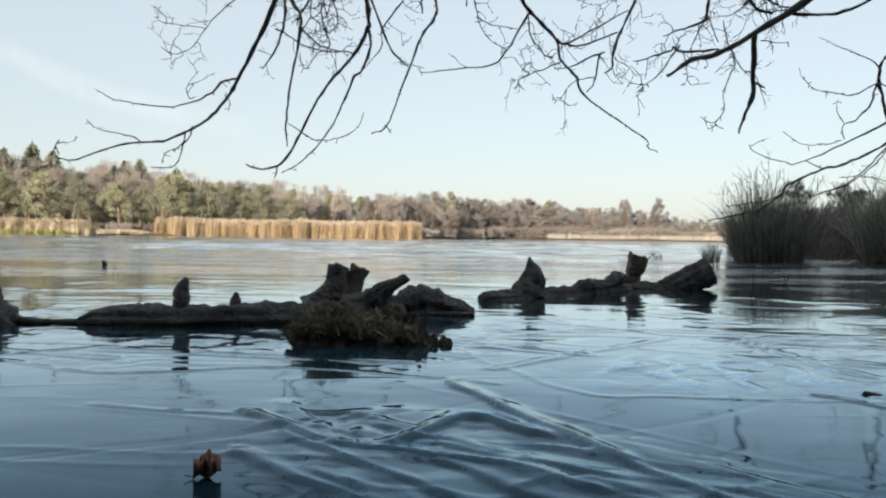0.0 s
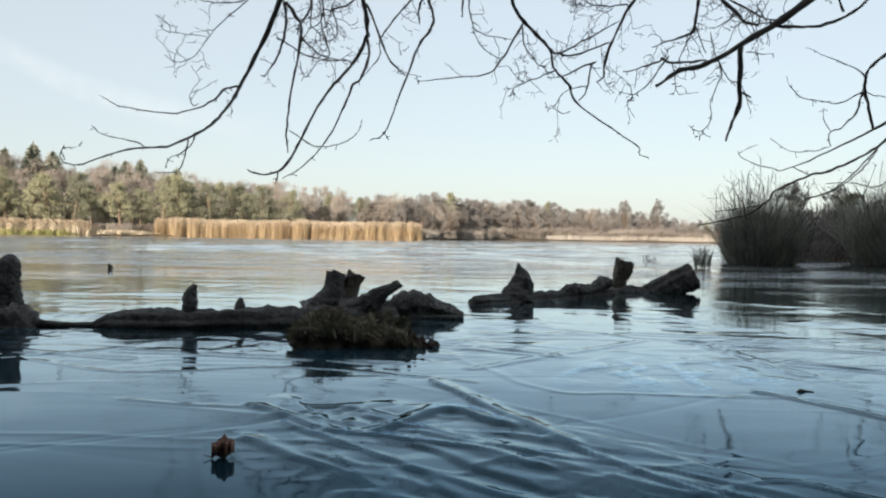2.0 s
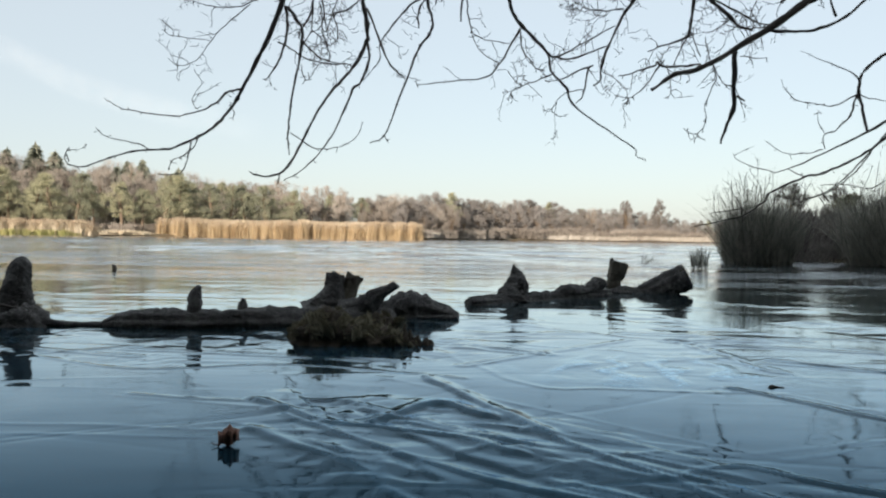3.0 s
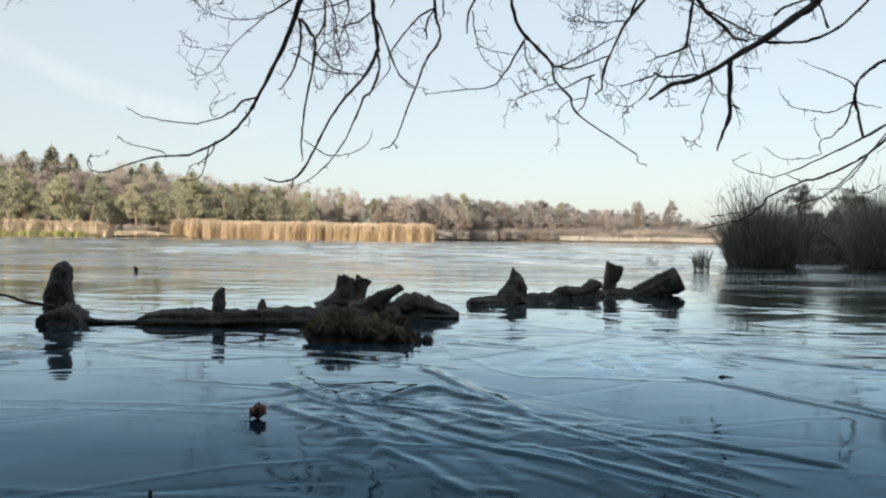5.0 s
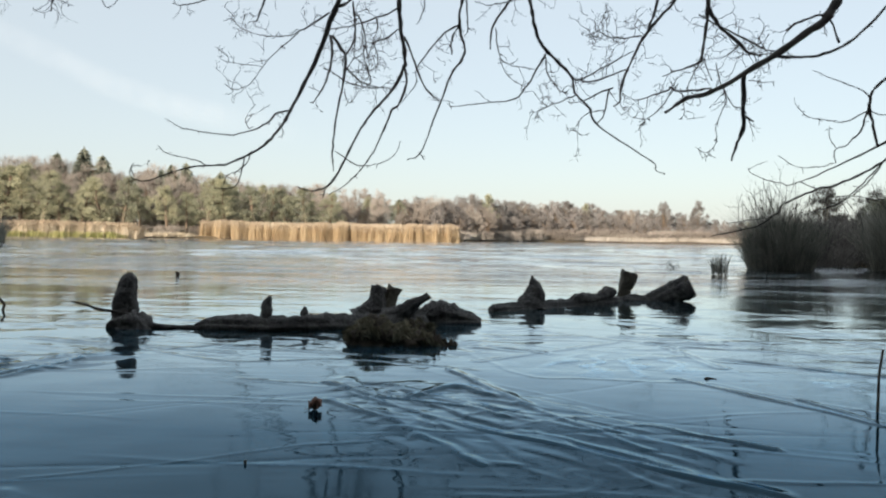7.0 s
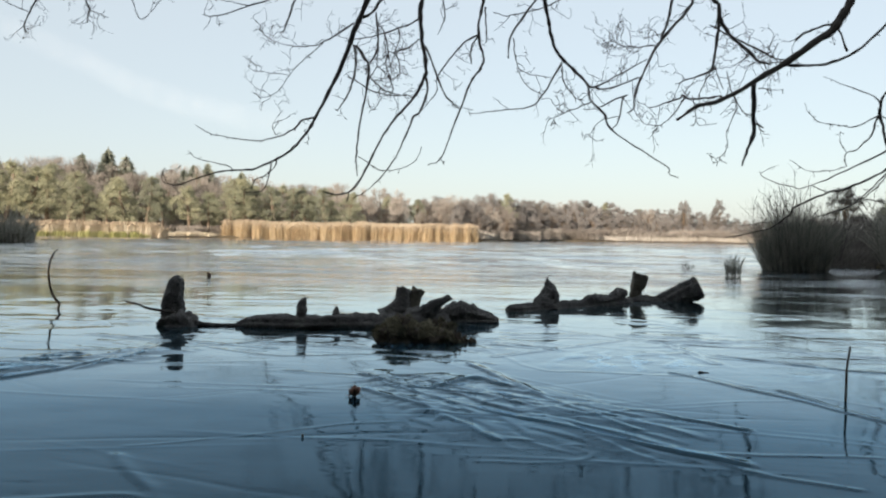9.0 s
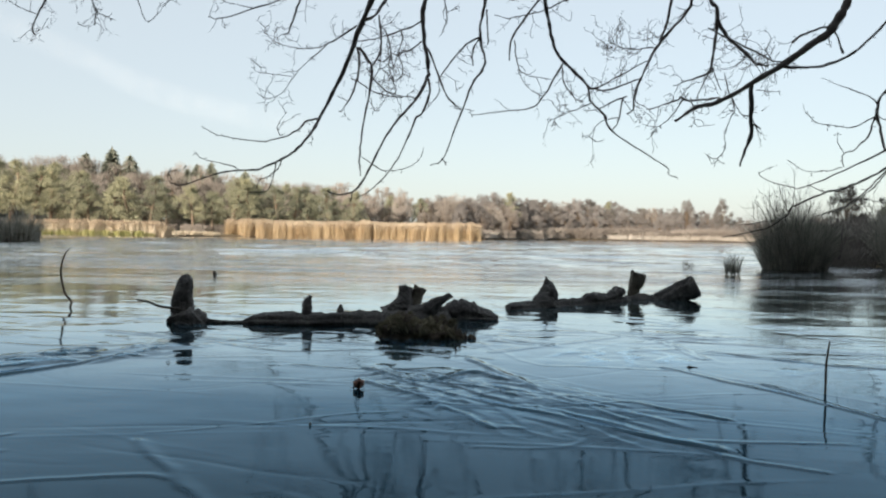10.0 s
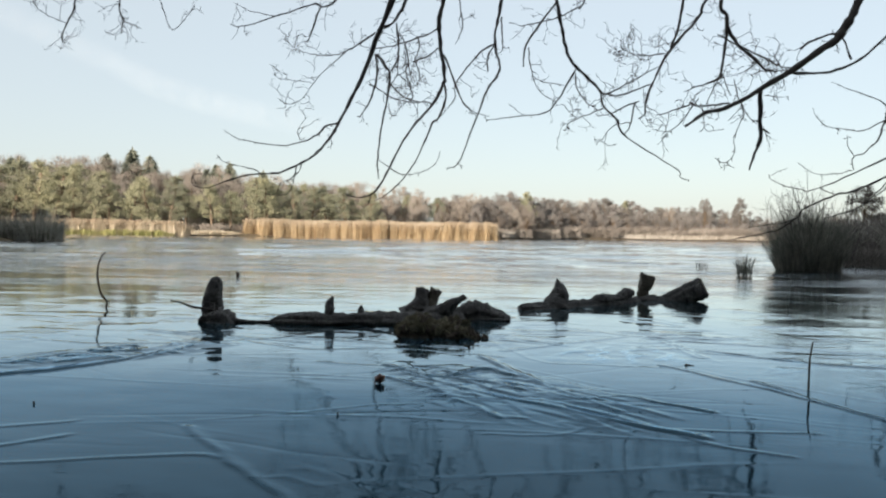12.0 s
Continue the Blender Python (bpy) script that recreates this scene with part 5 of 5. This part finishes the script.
# bearing (sideways per metre ahead) and height per metre of the wood's skyline
SKYLINE = [(-0.85, 0.098), (-0.66, 0.096), (-0.58, 0.096), (-0.55, 0.092), (-0.486, 0.088), (-0.457, 0.088), (-0.376, 0.086), (-0.331, 0.078), (-0.287, 0.071), (-0.25, 0.067), (-0.213, 0.066),
           (-0.169, 0.061), (-0.14, 0.063), (-0.103, 0.058), (-0.066, 0.060), (-0.015, 0.057), (0.03, 0.054), (0.065, 0.049), (0.12, 0.047), (0.16, 0.043), (0.195, 0.038), (0.25, 0.036), (0.29, 0.031), (0.32, 0.026), (0.40, 0.026), (0.8, 0.028)]


def skyline(u):
    return float(np.interp(u, [a for a, _ in SKYLINE], [b for _, b in SKYLINE]))


def shore_ahead(u):
    """Distance ahead at which the far shore lies on a bearing."""
    ys = np.arange(60, 215, 1.0)
    d = shore_distance(ys * u + 0.4, ys)
    return float(ys[np.where(d < 0)[0][-1]]) if (d < 0).any() else 60.0


rng = np.random.default_rng(5)
for row, (back, share, step) in enumerate(((30, 1.0, 0.018), (19, 0.88, 0.021), (10, 0.68, 0.023))):
    u = -0.84 + 0.01 * row
    while u < 0.42:
        near = shore_ahead(u)
        y = near + back * rng.uniform(0.85, 1.15)
        x = u * y + 0.4 + rng.normal(0, 0.6)
        high = max(3.0, y * skyline(u) * share * rng.uniform(0.90, 1.12))
        pick = rng.random()
        if u < -0.20 and row == 2 and pick < 0.6:
            model = PINES[rng.integers(3)]
        elif u < -0.1 and row == 1 and pick < 0.45:
            model = PINES[rng.integers(3)]
        elif u > -0.02 and row == 0 and pick > 0.90:
            model = PINES[rng.integers(3)]
        elif u > -0.12 and pick < 0.45 + 2.5 * (u + 0.1):
            model = PALES[rng.integers(2)]
        else:
            model = BROWNS[rng.integers(3)]
        plant(model, x, y, high, rng.uniform(0, 6.28), rng.uniform(1.0, 1.45))
        u += step * rng.uniform(0.7, 1.3) * (1.0 if u < -0.1 else 0.62)
# the tall spruces and single trees that break the skyline
for u, k in ((-0.577, 0.107), (-0.540, 0.114), (-0.514, 0.105), (-0.432, 0.086), (-0.419, 0.093), (-0.399, 0.094), (-0.352, 0.084), (-0.72, 0.101)):
    y = shore_ahead(u) + 30
    plant(SPRUCES[rng.integers(2)], u * y + 0.4, y, y * k, rng.uniform(0, 6.28), 2.0)
for u, k, model in ((0.232, 0.054, PALES[0]), (0.276, 0.056, PALES[1]), (-0.138, 0.068, BROWNS[1]), (0.188, 0.043, BROWNS[2])):
    y = shore_ahead(u) + 14
    plant(model, u * y + 0.4, y, y * k, 1.0, 0.9)
# pines along the near shore
for u, k in ((-0.60, 0.088), (-0.575, 0.080), (-0.545, 0.072), (-0.515, 0.084), (-0.487, 0.086), (-0.462, 0.070), (-0.425, 0.074), (-0.398, 0.066), (-0.372, 0.082), (-0.345, 0.078), (-0.305, 0.068),
             (-0.285, 0.073), (-0.262, 0.074), (-0.235, 0.073), (-0.205, 0.066), (-0.63, 0.097), (-0.66, 0.103), (-0.69, 0.104), (-0.72, 0.104), (-0.76, 0.105)):
    y = shore_ahead(u) + 5
    plant(PINES[rng.integers(3)], u * y + 0.4, y, y * k * rng.uniform(0.9, 1.02), rng.uniform(0, 6.28), rng.uniform(1.2, 1.6))
u = -0.8
while u < 0.42:
    y = shore_ahead(u) + rng.uniform(4, 12)
    plant(THICKETS[0], u * y + 0.4, y, rng.uniform(1.6, 2.6) * y / 130, rng.uniform(-0.3, 0.3), rng.uniform(1.0, 1.6))
    u += 0.011

# right bank behind the tussocks
for x, y, high, model in ((12.0, 25, 1.5, THICKETS[1]), (15.5, 26, 1.8, THICKETS[1]), (10.4, 24.5, 1.1, THICKETS[1]), (9.9, 20.6, 0.8, THICKETS[1]), (10.9, 21.4, 1.2, THICKETS[1]), (12.2, 22.4, 1.4, THICKETS[1]), (9.2, 22.0, 0.8, THICKETS[1]), (13.4, 26.5, 1.9, THICKETS[1]), (19, 27, 2.0, THICKETS[1]), (15.4, 29.0, 2.1, PINES[0]),
                          (18.5, 40, 3.5, PALES[0]), (21.5, 41, 3.4, PALES[1]), (16.5, 34, 1.6, THICKETS[1]), (21, 36, 2.0, THICKETS[1]), (13.2, 34, 1.7, PALES[1]), (25, 42, 3.2, PALES[0])):
    plant(model, x, y, high, rng.uniform(0, 6.28), 2.0 if model in PINES else 1.2)

# an unseen dark wood, added on the bank behind to shade the near ice
for row in range(3):
    x = -62 + row * 1.3
    while x < 46:
        y = -13 - row * 6 + rng.normal(0, 0.8)
        plant(SPRUCES[rng.integers(2)] if rng.random() < 0.75 else PINES[rng.integers(3)], x, y, rng.uniform(18, 22), rng.uniform(0, 6.28), 1.6)
        x += rng.uniform(2.6, 3.6)


# ---- reed beds ----
def reed_bed(name, line, depth, high, count, seed, material, label, wide, plume=True, top=None, taper=0.4):
    """A bed of upright stems along a line of (x, y), its front edge uneven."""
    r = np.random.default_rng(seed)
    e = thing(name, (*line[0], 0), label, "reeds")
    path = np.array(smooth_path(line, 6))
    seg = np.linalg.norm(np.diff(path, axis=0), axis=1)
    cum = np.concatenate([[0], np.cumsum(seg)])
    bunches = 9
    made = [([], [], [], []) for _ in range(bunches)]
    tufts = np.abs(waves(np.linspace(0, cum[-1], 400), np.zeros(400), 4.5, seed, 3))
    for _ in range(count):
        s = r.uniform(0, cum[-1])
        v, f, pv, pf = made[min(bunches - 1, int(s / cum[-1] * bunches + r.normal(0, 0.08)))]
        lump = float(np.interp(s, np.linspace(0, cum[-1], 400), tufts))
        p = np.array([np.interp(s, cum, path[:, 0]), np.interp(s, cum, path[:, 1])])
        back = r.random() ** 1.4 * depth + 1.5 * (0.55 - lump)
        h = high * (0.50 + 0.56 * r.random() ** 0.7) * (0.90 + 0.16 * lump) * min(1, 0.45 + taper * min(s, cum[-1] - s))
        x, y = p[0] + r.normal(0, 0.1), p[1] + back
        z = max(0.0, float(top) if top else 0.0)
        lean = r.normal(0, 0.10, 2) * h
        blade(v, f, (x, y, z - 0.03), (x + lean[0], y + lean[1], z + h), wide * r.uniform(0.6, 1.4), (0, 0, 0), 2)
        if plume and r.random() < 0.75:
            t = np.array((x + lean[0] * 0.9, y + lean[1] * 0.9, z + h * 0.9))
            blade(pv, pf, t, t + np.array((r.normal(0, 0.14), 0, 0.36)), wide * 1.15, (0, 0, 0), 2)
    for v, f, pv, pf in made:
        clump = tagged(part("reed_clump", v, f, material, e), kind="stuff")
        if pv:
            tagged(part("plume_fringe", pv, pf, reed_plume, clump, "pale feathery plumes"), kind="stuff")
    return e


reed_bed("reed_island", [(-39.7, 105.5), (-30, 104.8), (-20, 104.4), (-10, 104.6), (-3.0, 105.2)], 7, 2.45, 26000, 201, reed, "golden dry reed bed, tall and dense, at the lake's far side", 0.04, True, None, 2.5)
reed_bed("reed_bed", [(-86, 80), (-72, 91), (-58, 94.5), (-50, 96.0), (-44.9, 97.0)], 3.5, 2.0, 17000, 202, pale_grass, "pale bleached reed bed along the far shore", 0.05, True, None, 0.35)
reed_bed("marsh_grass_bed", [(-84, 77.5), (-72, 89.5), (-58, 93.0), (-46, 95.2)], 1.4, 0.85, 4500, 203, green_grass, "green and yellow marsh grass at the foot of the reeds", 0.06, False)
reed_bed("grass_bank", [(-47, 96.6), (-44.5, 98.0), (-42, 99.4), (-39.8, 101.5)], 4, 0.7, 2400, 204, pale_grass, "low pale grass bank between reed beds", 0.06, False, 0.2)
reed_bed("far_reed_bed", [(-3, 134.5), (10, 179.5), (30, 195.5), (76, 183.5)], 6, 1.25, 16000, 205, frosted_grass, "distant pale reed fringe on the far shore", 0.12, False, 0.35)

# the dark undercut peat edge of the far bank
edge_rows = smooth_path([(-3, 134.2), (10, 179), (30, 195), (76, 183)], 8)
ev, ef = [], []
for i, q in enumerate(edge_rows):
    wob = 0.12 * math.sin(i * 2.3) + 0.08 * math.sin(i * 5.1)
    ev += [(q[0], q[1] - 0.3, -0.2), (q[0], q[1] - 0.25, 0.36 + wob), (q[0], q[1] + 2.5, 0.42 + wob), (q[0], q[1] + 2.6, -0.2)]
for i in range(len(edge_rows) - 1):
    for k in range(3):
        ef.append((4 * i + k, 4 * i + k + 1, 4 * i + k + 5, 4 * i + k + 4))
tagged(mesh_object("peat_bank", ev, ef, peat), "dark undercut peat edge of the far shore", "bank", kind="structure")


# ---- an old vapour trail, spread thin across the sky ----
def vapour():
    m, nt, p = nodes("thin_vapour")
    outn = nt.nodes["Material Output"]
    co = nt.nodes.new("ShaderNodeTexCoord").outputs["Generated"]
    uv = nt.nodes.new("ShaderNodeAttribute")
    uv.attribute_name = "across"
    puff = noise_tex(nt, co, 7, 5, 0.6, (3, 1, 1))
    mul = nt.nodes.new("ShaderNodeMath")
    mul.operation = "MULTIPLY"
    nt.links.new(uv.outputs["Fac"], mul.inputs[0])
    nt.links.new(ramp(nt, puff, [(0.3, grey(0.01)), (0.75, grey(0.075))]), mul.inputs[1])
    clear = nt.nodes.new("ShaderNodeBsdfTransparent")
    mixer = nt.nodes.new("ShaderNodeMixShader")
    p.inputs["Base Color"].default_value, p.inputs["Roughness"].default_value = (0.8, 0.78, 0.78, 1), 1.0
    nt.links.new(mul.outputs[0], mixer.inputs[0])
    nt.links.new(clear.outputs[0], mixer.inputs[1])
    nt.links.new(p.outputs[0], mixer.inputs[2])
    nt.links.new(mixer.outputs[0], outn.inputs[0])
    return m


tr_v, tr_f, soft_edge = [], [], []
line = smooth_path([(-2381, 3000, 985), (-1747, 3050, 705), (-1479, 3100, 585), (-1109, 3150, 492), (-773, 3200, 430)], 8)
for i, q in enumerate(line):
    fade = math.sin(math.pi * i / (len(line) - 1)) ** 0.5
    for k in range(-3, 4):
        tr_v.append((q[0], q[1] + k * 5, q[2] + k * 22))
        soft_edge.append((1 - (k / 3) ** 2) * fade)
for i in range(len(line) - 1):
    for k in range(6):
        a = 7 * i + k
        tr_f.append((a, a + 1, a + 8, a + 7))
trail = mesh_object("backdrop", tr_v, tr_f, vapour())
lay = trail.data.attributes.new("across", "FLOAT", "POINT")
lay.data.foreach_set("value", np.array(soft_edge, np.float32))
tagged(trail, "faint spread vapour trail across the pale sky", "sky", kind="structure")
